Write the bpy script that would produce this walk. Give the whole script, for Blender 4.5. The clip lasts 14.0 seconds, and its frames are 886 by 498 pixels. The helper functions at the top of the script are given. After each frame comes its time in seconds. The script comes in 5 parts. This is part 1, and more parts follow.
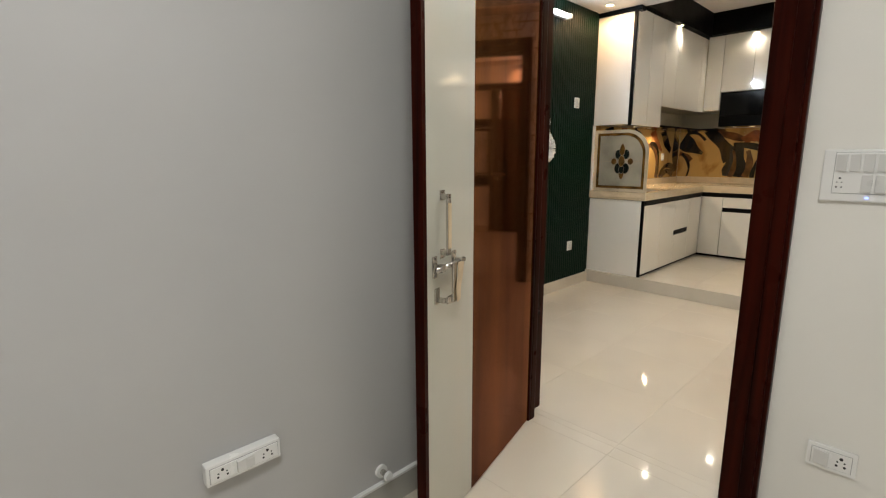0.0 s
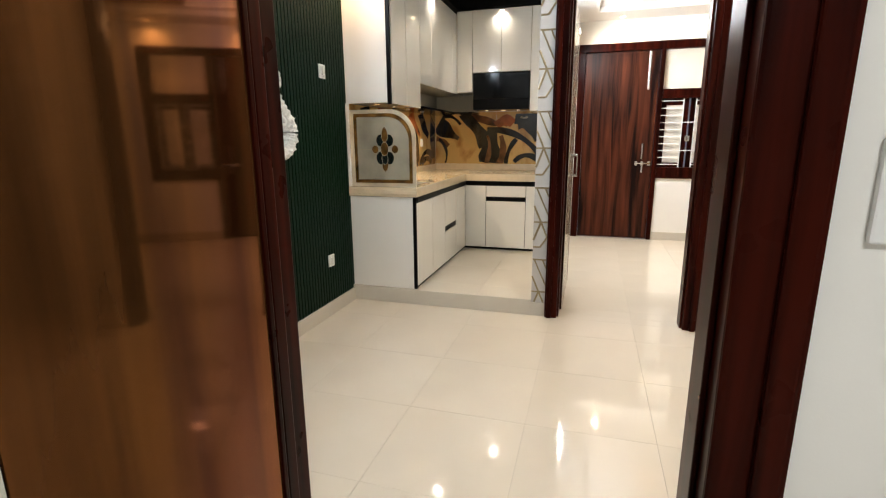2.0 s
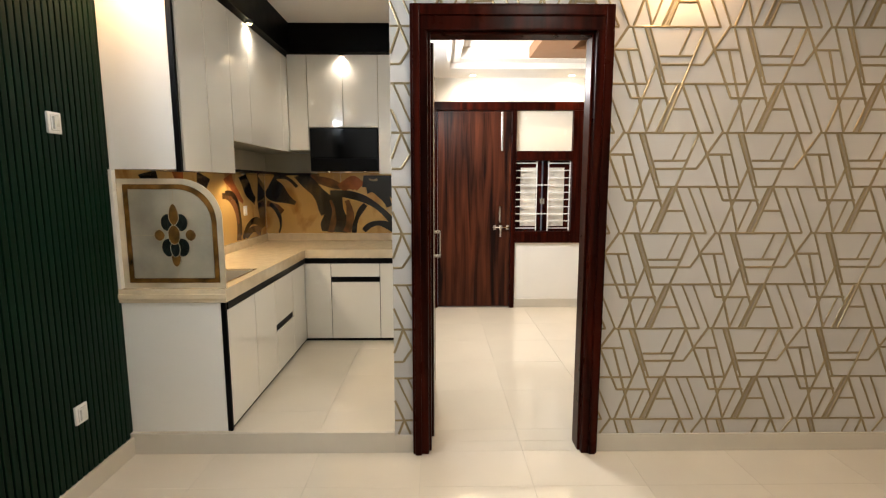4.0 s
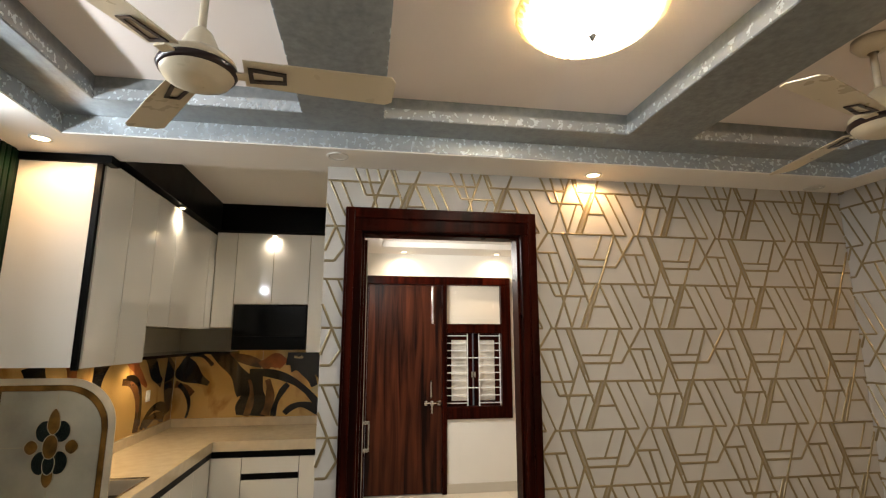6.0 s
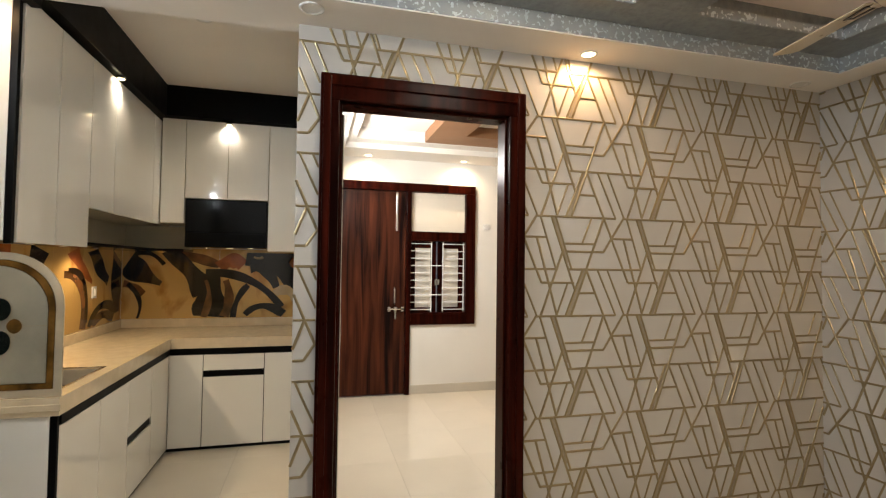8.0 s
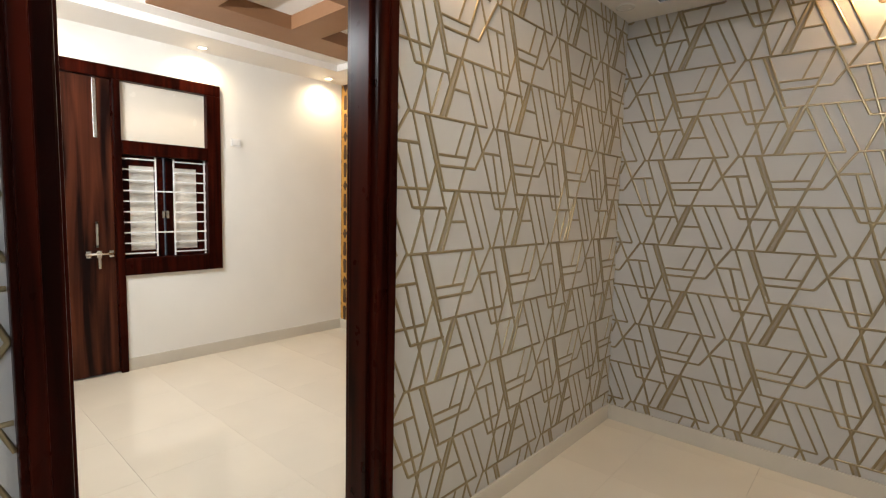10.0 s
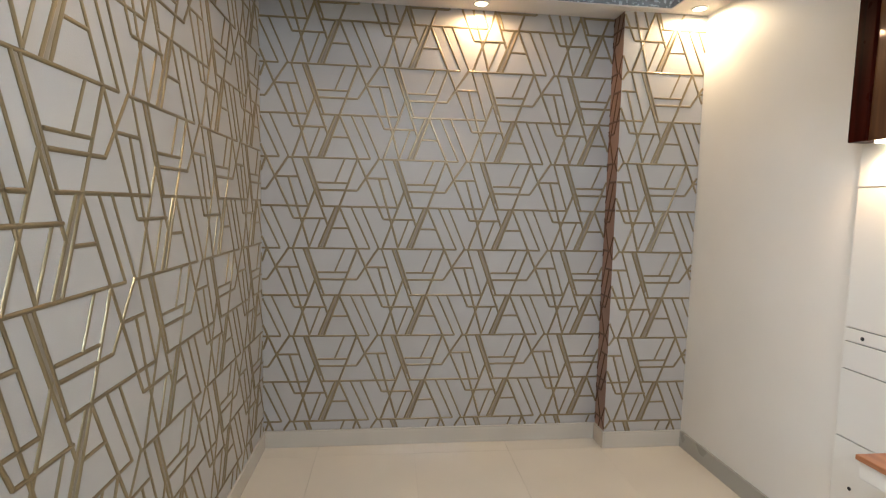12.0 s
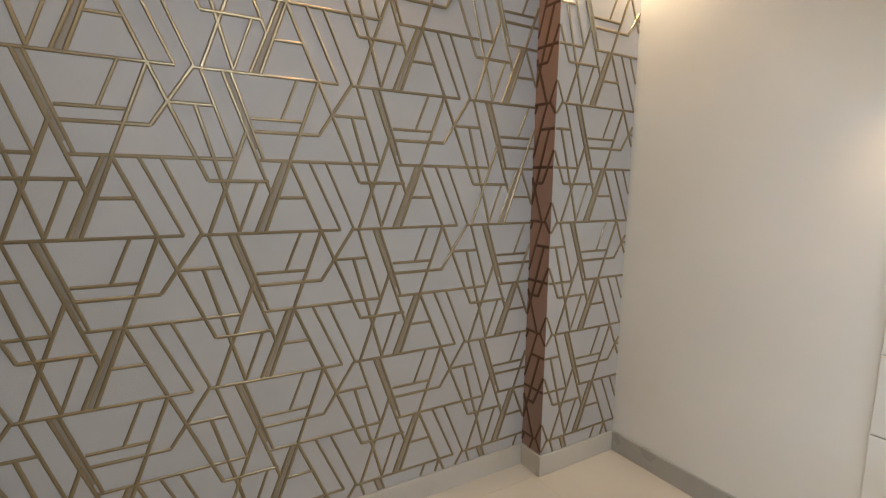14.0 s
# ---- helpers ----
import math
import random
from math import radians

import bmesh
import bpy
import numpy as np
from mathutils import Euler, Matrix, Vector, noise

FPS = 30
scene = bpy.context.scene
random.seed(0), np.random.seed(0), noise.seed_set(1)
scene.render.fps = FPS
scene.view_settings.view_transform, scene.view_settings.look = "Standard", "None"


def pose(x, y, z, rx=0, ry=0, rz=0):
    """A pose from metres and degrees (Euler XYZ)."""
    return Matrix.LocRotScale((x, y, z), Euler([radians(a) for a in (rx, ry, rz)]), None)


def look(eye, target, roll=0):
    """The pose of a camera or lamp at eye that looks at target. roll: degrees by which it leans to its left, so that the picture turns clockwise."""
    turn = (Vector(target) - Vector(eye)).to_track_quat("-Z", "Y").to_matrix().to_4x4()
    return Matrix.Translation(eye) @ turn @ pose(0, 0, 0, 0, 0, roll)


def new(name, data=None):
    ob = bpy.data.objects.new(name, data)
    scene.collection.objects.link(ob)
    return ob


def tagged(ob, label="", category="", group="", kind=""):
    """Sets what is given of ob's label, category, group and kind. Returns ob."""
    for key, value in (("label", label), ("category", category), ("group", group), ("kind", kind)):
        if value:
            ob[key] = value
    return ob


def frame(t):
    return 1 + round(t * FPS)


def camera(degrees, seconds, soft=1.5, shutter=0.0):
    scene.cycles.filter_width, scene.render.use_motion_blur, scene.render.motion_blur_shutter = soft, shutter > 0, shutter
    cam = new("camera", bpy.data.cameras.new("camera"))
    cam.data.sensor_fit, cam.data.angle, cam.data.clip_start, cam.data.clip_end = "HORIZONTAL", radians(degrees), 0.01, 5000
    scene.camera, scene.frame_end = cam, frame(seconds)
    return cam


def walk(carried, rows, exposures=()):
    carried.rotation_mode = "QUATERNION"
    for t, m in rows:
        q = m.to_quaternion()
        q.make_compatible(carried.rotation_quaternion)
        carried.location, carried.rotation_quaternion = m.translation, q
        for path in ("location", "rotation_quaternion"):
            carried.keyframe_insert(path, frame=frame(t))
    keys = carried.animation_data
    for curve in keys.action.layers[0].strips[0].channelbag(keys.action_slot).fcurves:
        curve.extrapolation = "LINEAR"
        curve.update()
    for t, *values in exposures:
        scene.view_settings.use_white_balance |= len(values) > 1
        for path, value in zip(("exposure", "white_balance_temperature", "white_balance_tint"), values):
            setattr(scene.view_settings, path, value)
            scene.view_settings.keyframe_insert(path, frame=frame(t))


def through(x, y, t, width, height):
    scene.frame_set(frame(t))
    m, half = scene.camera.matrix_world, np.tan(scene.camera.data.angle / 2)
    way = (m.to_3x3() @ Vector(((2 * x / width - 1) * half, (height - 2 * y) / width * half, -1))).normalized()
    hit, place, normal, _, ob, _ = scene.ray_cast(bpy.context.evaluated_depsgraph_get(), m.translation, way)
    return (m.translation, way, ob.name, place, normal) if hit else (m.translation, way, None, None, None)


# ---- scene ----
cam = camera(84.6, 14.0, 1.2)
PATH = [
    (0, (-4.194, 1.959, 1.187), (-2.813, 3.356, 0.811), -0.2),
    (0.5, (-4.071, 2.133, 1.209), (-2.475, 3.262, 0.787), -0.5),
    (1, (-3.821, 2.295, 1.193), (-2.102, 3.224, 0.766), -0.5),
    (1.5, (-3.535, 2.425, 1.181), (-1.725, 3.159, 0.752), -0.6),
    (2, (-3.257, 2.548, 1.202), (-1.389, 3.11, 0.761), -0.4),
    (2.5, (-2.948, 2.598, 1.196), (-1.041, 2.986, 0.733), -0.2),
    (2.7, (-2.839, 2.615, 1.206), (-0.921, 2.925, 0.732), -0.1),
    (4.8, (-2.298, 2.676, 1.449), (-0.314, 2.431, 1.398), 0.1),
    (5, (-2.302, 2.674, 1.45), (-0.32, 2.415, 1.502), 0.1),
    (5.5, (-2.317, 2.688, 1.524), (-0.353, 2.393, 1.76), -0.1),
    (6, (-2.336, 2.688, 1.573), (-0.393, 2.384, 1.936), 0.0),
    (6.5, (-2.346, 2.689, 1.582), (-0.417, 2.367, 1.999), -0.1),
    (7, (-2.333, 2.708, 1.522), (-0.381, 2.358, 1.787), 0.6),
    (7.2, (-2.327, 2.72, 1.489), (-0.37, 2.362, 1.687), 0.8),
    (9.5, (-1.422, 2.949, 1.3), (0.232, 1.837, 1.131), 1.4),
    (10, (-1.192, 2.925, 1.311), (0.135, 1.44, 1.133), 1.3),
    (10.5, (-1.031, 2.882, 1.345), (-0.131, 1.106, 1.156), 1.7),
    (11, (-0.9, 2.872, 1.347), (-0.437, 0.933, 1.184), 1.4),
    (11.5, (-0.774, 2.78, 1.35), (-0.709, 0.788, 1.178), 1.5),
    (12, (-0.684, 2.68, 1.355), (-0.9, 0.699, 1.179), 1.2),
    (12.5, (-0.517, 2.498, 1.362), (-0.987, 0.563, 1.174), 0.9),
    (13, (-0.449, 2.266, 1.324), (-1.098, 0.386, 1.109), 0.7),
    (13.5, (-0.49, 1.937, 1.331), (-1.294, 0.123, 1.078), 0.9),
    (14, (-0.498, 1.617, 1.284), (-1.514, -0.084, 1.01), 0.9),
]
# the clip's camera meters and tints as it goes: seconds, stops, kelvin, tint
EXPOSURES = [(0.0, 0.10, 6400, 10), (0.5, 0.62, 6250, 10), (1.5, 0.50, 6150, 10), (2.5, 0.36, 6150, 10), (5.0, 0.0, 6700, 10), (6.5, -0.40, 6800, 10),
             (7.0, -0.27, 6850, 10), (9.5, -0.06, 6100, 9), (10.5, -0.06, 6050, 9), (11.0, 0.0, 5850, 9), (12.0, 0.05, 5500, 9), (13.0, -0.06, 5600, 9), (14.0, -0.05, 5550, 9)]
walk(cam, [(t, look(eye, target, roll)) for t, eye, target, roll in PATH], EXPOSURES)


# ---- world and light ----
def world_sky():
    w = bpy.data.worlds.new("sky")
    scene.world = w
    w.use_nodes = True
    nt = w.node_tree
    bg = nt.nodes["Background"]
    sky = nt.nodes.new("ShaderNodeTexSky")
    sky.sky_type = "NISHITA"
    sky.sun_disc = False
    sky.sun_elevation, sky.sun_rotation = radians(50), radians(120)
    nt.links.new(sky.outputs[0], bg.inputs[0])
    bg.inputs[1].default_value = 0.12


world_sky()
WARM = (1.0, 0.60, 0.28)
COOL = (0.86, 0.93, 1.0)


def spot(x, y, z, watts, colour=WARM, cone=110, blend=0.8, size=0.02, tilt=(0, 0)):
    d = bpy.data.lights.new("downlight_beam", "SPOT")
    d.energy, d.color, d.spot_size, d.spot_blend, d.shadow_soft_size = watts, colour, radians(cone), blend, size
    ob = new("downlight_beam", d)
    ob.matrix_world = look((x, y, z), (x + tilt[0], y + tilt[1], z - 1))
    return ob


def area(x, y, z, sx, sy, watts, colour, target=None, shape="RECTANGLE"):
    d = bpy.data.lights.new("lamp_glow", "AREA")
    d.shape, d.size, d.size_y, d.energy, d.color = shape, sx, sy, watts, colour
    ob = new("lamp_glow", d)
    ob.matrix_world = look((x, y, z), target or (x, y + 0.001, z - 1))
    return ob


# hall: the dome lamp glows by itself; wall-washing downlights in the ledge, and the tube on the green wall
DOWNLIGHTS = ((-0.085, 1.552), (-0.17, 4.06), (-1.14, 0.09), (-2.27, 0.205))
for lx, ly in DOWNLIGHTS:
    spot(lx, ly, 2.392, 19 if lx < -2 else 13, (1.0, 0.68, 0.36) if lx < -2 else WARM, cone=176, blend=0.5)
TUBE = (-1.76, -0.57, 4.185, 2.27)
area((TUBE[0] + TUBE[1]) / 2, TUBE[2] - 0.018, TUBE[3], 1.15, 0.03, 28, COOL, (-1.165, 3.2, 2.32))
# kitchen: spots in the bulkhead, small lamps under the wall units
KITCHEN_SPOTS = ((0.947, 3.885), (1.765, 3.449))
for lx, ly in KITCHEN_SPOTS:
    spot(lx, ly, 2.400, 22, (1.0, 0.86, 0.68), cone=150, blend=1.0)
UNDER_LIGHTS = ((0.17, 4.08), (0.50, 4.08), (0.86, 4.10), (1.30, 4.12), (1.95, 3.62), (1.95, 3.30))
for lx, ly in UNDER_LIGHTS[:4]:
    spot(lx, ly, 1.435, 8.0, (1.0, 0.74, 0.44), cone=160, blend=1.0)
# second room: an unseen tube added high on the wall as fill, and downlights along the far wall
TUBE_FILL = (1.05, 2.20, 2.735, 2.24)
area(1.625, TUBE_FILL[2] - 0.018, TUBE_FILL[3], 1.15, 0.03, 54, (1.0, 0.97, 0.93), (1.625, 1.7, 1.75))
ROOM_LIGHTS = ((2.86, 2.30), (2.86, 1.27), (2.86, 0.10))
for lx, ly in ROOM_LIGHTS:
    spot(lx, ly, 2.485, 22, (1.0, 0.76, 0.48), cone=160, blend=1.0)
# television wall: lamp under the hanging beam
spot(-2.315, 1.21, 1.585, 9, cone=150, blend=1.0)
# bedroom: unseen ceiling lamp added as fill behind the walker, and a tube over the door
BED_FILL = (-4.3, 1.8)
area(*BED_FILL, 2.58, 0.46, 0.46, 26, (1.0, 0.98, 0.94), shape="DISK")
TUBE_BED = (-2.535, 2.15, 3.05, 2.36)
area(TUBE_BED[0] - 0.018, (TUBE_BED[1] + TUBE_BED[2]) / 2, TUBE_BED[3], 0.9, 0.03, 13, (0.95, 0.97, 1.0), (-3.6, 2.55, 1.6))


# ---- materials ----
def mat(name, colour, rough=0.5, metal=0.0, vary=0.06, scale=6.0, bump=0.0, bump_scale=60.0, coat=0.0, emit=0.0, stretch=(1, 1, 1), spec=0.5, rough_vary=0.08):
    m = bpy.data.materials.new(name)
    m.use_nodes = True
    nt = m.node_tree
    b = nt.nodes["Principled BSDF"]
    tc = nt.nodes.new("ShaderNodeTexCoord")
    mp = nt.nodes.new("ShaderNodeMapping")
    mp.inputs["Scale"].default_value = stretch
    nt.links.new(tc.outputs["Object"], mp.inputs[0])
    n1 = nt.nodes.new("ShaderNodeTexNoise")
    n1.inputs["Scale"].default_value, n1.inputs["Detail"].default_value = scale, 6
    nt.links.new(mp.outputs[0], n1.inputs["Vector"])
    ramp = nt.nodes.new("ShaderNodeMapRange")
    ramp.inputs["From Min"].default_value, ramp.inputs["From Max"].default_value = 0.3, 0.7
    ramp.inputs["To Min"].default_value, ramp.inputs["To Max"].default_value = 1 - vary, 1 + vary
    nt.links.new(n1.outputs["Fac"], ramp.inputs["Value"])
    mul = nt.nodes.new("ShaderNodeVectorMath")
    mul.operation = "SCALE"
    mul.inputs[0].default_value = colour
    nt.links.new(ramp.outputs[0], mul.inputs["Scale"])
    nt.links.new(mul.outputs[0], b.inputs["Base Color"])
    rr = nt.nodes.new("ShaderNodeMapRange")
    rr.inputs["To Min"].default_value, rr.inputs["To Max"].default_value = max(0.0, rough - rough_vary), min(1.0, rough + rough_vary)
    n2 = nt.nodes.new("ShaderNodeTexNoise")
    n2.inputs["Scale"].default_value = scale * 2.3
    nt.links.new(mp.outputs[0], n2.inputs["Vector"])
    nt.links.new(n2.outputs["Fac"], rr.inputs["Value"])
    nt.links.new(rr.outputs[0], b.inputs["Roughness"])
    b.inputs["Metallic"].default_value = metal
    b.inputs["Coat Weight"].default_value = coat
    b.inputs["Coat Roughness"].default_value = 0.05
    b.inputs["Specular IOR Level"].default_value = spec
    if bump:
        n3 = nt.nodes.new("ShaderNodeTexNoise")
        n3.inputs["Scale"].default_value, n3.inputs["Detail"].default_value = bump_scale, 4
        nt.links.new(mp.outputs[0], n3.inputs["Vector"])
        bp = nt.nodes.new("ShaderNodeBump")
        bp.inputs["Strength"].default_value, bp.inputs["Distance"].default_value = bump, 0.004
        nt.links.new(n3.outputs["Fac"], bp.inputs["Height"])
        nt.links.new(bp.outputs[0], b.inputs["Normal"])
    if emit:
        b.inputs["Emission Color"].default_value = (*colour, 1)
        b.inputs["Emission Strength"].default_value = emit
    return m


def wood(name, dark, light, rough=0.3, coat=0.3, scale=1.0, axis="Z", spec=0.22):
    """Long grain along an axis: stretched noise through a colour ramp, with fine pores."""
    m = mat(name, light, rough, coat=coat, rough_vary=0.02)
    nt = m.node_tree
    b = nt.nodes["Principled BSDF"]
    tc = nt.nodes.new("ShaderNodeTexCoord")
    mp = nt.nodes.new("ShaderNodeMapping")
    s = {"Z": (9, 9, 0.5), "X": (0.5, 9, 9), "Y": (9, 0.5, 9)}[axis]
    mp.inputs["Scale"].default_value = [c * scale for c in s]
    nt.links.new(tc.outputs["Object"], mp.inputs[0])
    n = nt.nodes.new("ShaderNodeTexNoise")
    n.inputs["Scale"].default_value, n.inputs["Detail"].default_value, n.inputs["Distortion"].default_value = 1.6, 7, 0.6
    nt.links.new(mp.outputs[0], n.inputs["Vector"])
    cr = nt.nodes.new("ShaderNodeValToRGB")
    cr.color_ramp.elements[0].position, cr.color_ramp.elements[1].position = 0.36, 0.66
    cr.color_ramp.elements[0].color, cr.color_ramp.elements[1].color = (*dark, 1), (*light, 1)
    nt.links.new(n.outputs["Fac"], cr.inputs[0])
    nt.links.new(cr.outputs[0], b.inputs["Base Color"])
    b.inputs["Specular IOR Level"].default_value = spec
    bp = nt.nodes.new("ShaderNodeBump")
    bp.inputs["Strength"].default_value, bp.inputs["Distance"].default_value = 0.08, 0.002
    nt.links.new(n.outputs["Fac"], bp.inputs["Height"])
    nt.links.new(bp.outputs[0], b.inputs["Normal"])
    return m


def emitter(name, colour, strength):
    m = bpy.data.materials.new(name)
    m.use_nodes = True
    b = m.node_tree.nodes["Principled BSDF"]
    b.inputs["Base Color"].default_value = (*[min(1, c) for c in colour], 1)
    b.inputs["Emission Color"].default_value = (*colour, 1)
    b.inputs["Emission Strength"].default_value = strength
    return m


def frosted(name, colour, through):
    """Etched glass: mostly scattering, partly clear, with cloudy patches."""
    m = mat(name, colour, 0.32, vary=0.30, scale=5, coat=0.15)
    b = m.node_tree.nodes["Principled BSDF"]
    b.inputs["Transmission Weight"].default_value = through
    b.inputs["IOR"].default_value = 1.3
    return m


def mural_paint():
    """Amber ground of the printed glass, in slow clouds."""
    m = mat("mural", (0.5, 0.3, 0.1), 0.12, coat=0.6)
    nt = m.node_tree
    b = nt.nodes["Principled BSDF"]
    tc = nt.nodes.new("ShaderNodeTexCoord")
    mp = nt.nodes.new("ShaderNodeMapping")
    mp.inputs["Scale"].default_value = (1.7, 1.7, 1.0)
    nt.links.new(tc.outputs["Object"], mp.inputs[0])
    n = nt.nodes.new("ShaderNodeTexNoise")
    n.inputs["Scale"].default_value, n.inputs["Detail"].default_value, n.inputs["Distortion"].default_value = 2.2, 3.0, 1.2
    nt.links.new(mp.outputs[0], n.inputs["Vector"])
    cr = nt.nodes.new("ShaderNodeValToRGB")
    e = cr.color_ramp.elements
    e[0].position, e[0].color = 0.30, (0.34, 0.17, 0.045, 1)
    e[1].position, e[1].color = 0.48, (0.56, 0.36, 0.12, 1)
    nt.links.new(n.outputs["Fac"], cr.inputs[0])
    nt.links.new(cr.outputs[0], b.inputs["Base Color"])
    return m


PAINT_WHITE = mat("wall_paint", (0.80, 0.785, 0.735), 0.55, vary=0.025, scale=2.5, bump=0.06, bump_scale=180)
PAINT_GREY = mat("bedroom_paint", (0.47, 0.47, 0.465), 0.42, vary=0.03, scale=1.6, bump=0.05, bump_scale=160)
PAINT_CEIL = mat("ceiling_paint", (0.78, 0.75, 0.71), 0.7, vary=0.02, scale=2)
PAINT_PINK = mat("cell_paint", (0.74, 0.66, 0.61), 0.7, vary=0.02, scale=2)
SILVER = mat("silver_texture_paint", (0.23, 0.245, 0.25), 0.36, metal=0.38, vary=0.18, scale=34, bump=0.30, bump_scale=58, rough_vary=0.15)
GLITTER = mat("silver_foil", (0.60, 0.66, 0.71), 0.26, metal=0.55, vary=0.09, scale=22, bump=0.20, bump_scale=42, rough_vary=0.08)
TAN = mat("tan_paint", (0.26, 0.13, 0.06), 0.6, vary=0.05, scale=3)
GREEN = mat("green_laminate", (0.0009, 0.012, 0.0055), 0.5, vary=0.25, scale=4, stretch=(1, 1, 0.15), spec=0.12)
FLOOR = mat("vitrified_tile", (0.68, 0.62, 0.51), 0.05, vary=0.04, scale=1.8, coat=0.2, rough_vary=0.02)
GROUT = mat("grout", (0.50, 0.44, 0.35), 0.6)
SKIRT = mat("skirting_tile", (0.58, 0.54, 0.46), 0.10, vary=0.05, scale=3)
SKIRT_GREY = mat("skirting_grey", (0.40, 0.39, 0.35), 0.3, vary=0.05, scale=3)
PAPER = mat("wallpaper", (0.475, 0.462, 0.438), 0.55, vary=0.05, scale=3, bump=0.12, bump_scale=220)
PAPER_BAND = mat("wallpaper_band", (0.29, 0.25, 0.19), 0.5, metal=0.1, vary=0.1, scale=14)
GOLD = mat("wallpaper_gold", (0.285, 0.228, 0.128), 0.32, metal=0.6, vary=0.08, scale=9, rough_vary=0.05)
SIDE_BROWN = mat("pier_side_brown", (0.30, 0.19, 0.14), 0.5, vary=0.07, scale=3, bump=0.12, bump_scale=220)
FRAME_WOOD = wood("frame_wood", (0.007, 0.0009, 0.0004), (0.036, 0.0045, 0.0018), 0.28, 0.0, 1.4, spec=0.05)
DOOR_GLOSS = wood("door_gloss", (0.034, 0.0125, 0.0036), (0.125, 0.052, 0.0165), 0.05, 0.0, 0.6, spec=0.2)
DOOR_GLOSS.node_tree.nodes["Principled BSDF"].inputs["Metallic"].default_value = 0.65
DOOR_GLOSS.node_tree.nodes["Principled BSDF"].inputs["Specular Tint"].default_value = (0.92, 0.52, 0.26, 1)
DOOR_DARK = wood("door_walnut", (0.006, 0.0014, 0.0009), (0.085, 0.023, 0.010), 0.34, 0.0, 1.0, spec=0.13)
SHELF_WOOD = wood("shelf_wood", (0.30, 0.12, 0.05), (0.46, 0.20, 0.09), 0.3, 0.3, 1.0, "Y")
CREAM_LAM = mat("cream_laminate", (0.50, 0.49, 0.415), 0.18, vary=0.02, scale=2, coat=0.3)
CABINET = mat("gloss_white_laminate", (0.82, 0.81, 0.76), 0.08, vary=0.02, scale=2, coat=0.6, rough_vary=0.03)
CAB_IN = mat("cabinet_inside", (0.72, 0.65, 0.48), 0.4, vary=0.04)
BLACK_GLOSS = mat("black_gloss", (0.0025, 0.0025, 0.0025), 0.10, vary=0.1, spec=0.18)
BLACK = mat("black_profile", (0.0025, 0.0025, 0.0025), 0.4, vary=0.1, spec=0.08)
STONE = mat("cream_stone", (0.68, 0.57, 0.40), 0.16, vary=0.07, scale=14, coat=0.3)
MURAL = mural_paint()
PLUME_BLACK = mat("plume_black", (0.006, 0.005, 0.004), 0.12, vary=0.5, scale=5, coat=0.5, spec=0.3)
PLUME_BROWN = mat("plume_brown", (0.13, 0.055, 0.018), 0.12, vary=0.7, scale=7, coat=0.5)
PLUME_RUST = mat("plume_rust", (0.26, 0.075, 0.018), 0.12, vary=0.5, scale=7, coat=0.5)
PLUME_CREAM = mat("plume_cream", (0.42, 0.33, 0.19), 0.12, vary=0.2, scale=7, coat=0.5)
LEAD = mat("leaded_outline", (0.46, 0.41, 0.30), 0.35, metal=0.3, vary=0.1, scale=20)
SATIN = mat("satin_steel", (0.58, 0.57, 0.54), 0.45, metal=0.6, vary=0.04, scale=30)
BLUE_ROCKER = mat("blue_plastic", (0.012, 0.012, 0.20), 0.2, vary=0.05)
STEEL = mat("brushed_steel", (0.55, 0.53, 0.49), 0.24, metal=1.0, vary=0.03, scale=30, rough_vary=0.03)
PLASTIC = mat("white_plastic", (0.80, 0.80, 0.78), 0.25, vary=0.015, scale=8)
ROCKER = mat("rocker_plastic", (0.66, 0.66, 0.64), 0.3, vary=0.015, scale=8)
GAP_SHADE = mat("plate_gap_shade", (0.30, 0.30, 0.30), 0.4, vary=0.02)
PLASTIC_DARK = mat("socket_hole", (0.02, 0.02, 0.02), 0.6)
TAPE = mat("paper_tape", (0.55, 0.43, 0.28), 0.7, vary=0.1, scale=30)
FROST = frosted("frosted_glass", (0.35, 0.34, 0.275), 0.28)
MILK = mat("milk_glass", (0.72, 0.66, 0.56), 0.25, vary=0.03, scale=3, coat=0.3)
GOLD_MIRROR = mat("gold_mirror", (0.55, 0.38, 0.13), 0.12, metal=1.0, vary=0.1, scale=12)
LAMP_GLOW = emitter("lamp_glow", (1.0, 0.93, 0.80), 6.0)
DOME_GLOW = emitter("dome_glow", (1.0, 0.93, 0.82), 41.0)
TUBE_GLOW = emitter("tube_glow", (0.86, 0.94, 1.0), 16.0)
SPOT_GLOW = emitter("spot_glow", (1.0, 0.78, 0.45), 14.0)
FAN_PAINT = mat("fan_ivory", (0.62, 0.54, 0.40), 0.3, vary=0.02, coat=0.3)
FAN_DARK = mat("fan_brown", (0.018, 0.007, 0.006), 0.3)
WRAP = mat("plastic_wrap", (0.78, 0.78, 0.76), 0.22, vary=0.08, scale=40, bump=0.6, bump_scale=60)
LATTICE_DARK = mat("lattice_brown", (0.045, 0.018, 0.006), 0.5, vary=0.2, scale=8)
AMBER = mat("lattice_amber", (0.52, 0.29, 0.06), 0.4, metal=0.3, vary=0.15, scale=10)
FROST_PALE = frosted("frosted_pale", (0.62, 0.56, 0.43), 0.35)
PANE_FILM = frosted("filmed_pane", (0.74, 0.70, 0.62), 0.15)
AMBER_GLASS = mat("amber_glass", (0.13, 0.066, 0.015), 0.12, vary=0.75, scale=14, coat=0.5)
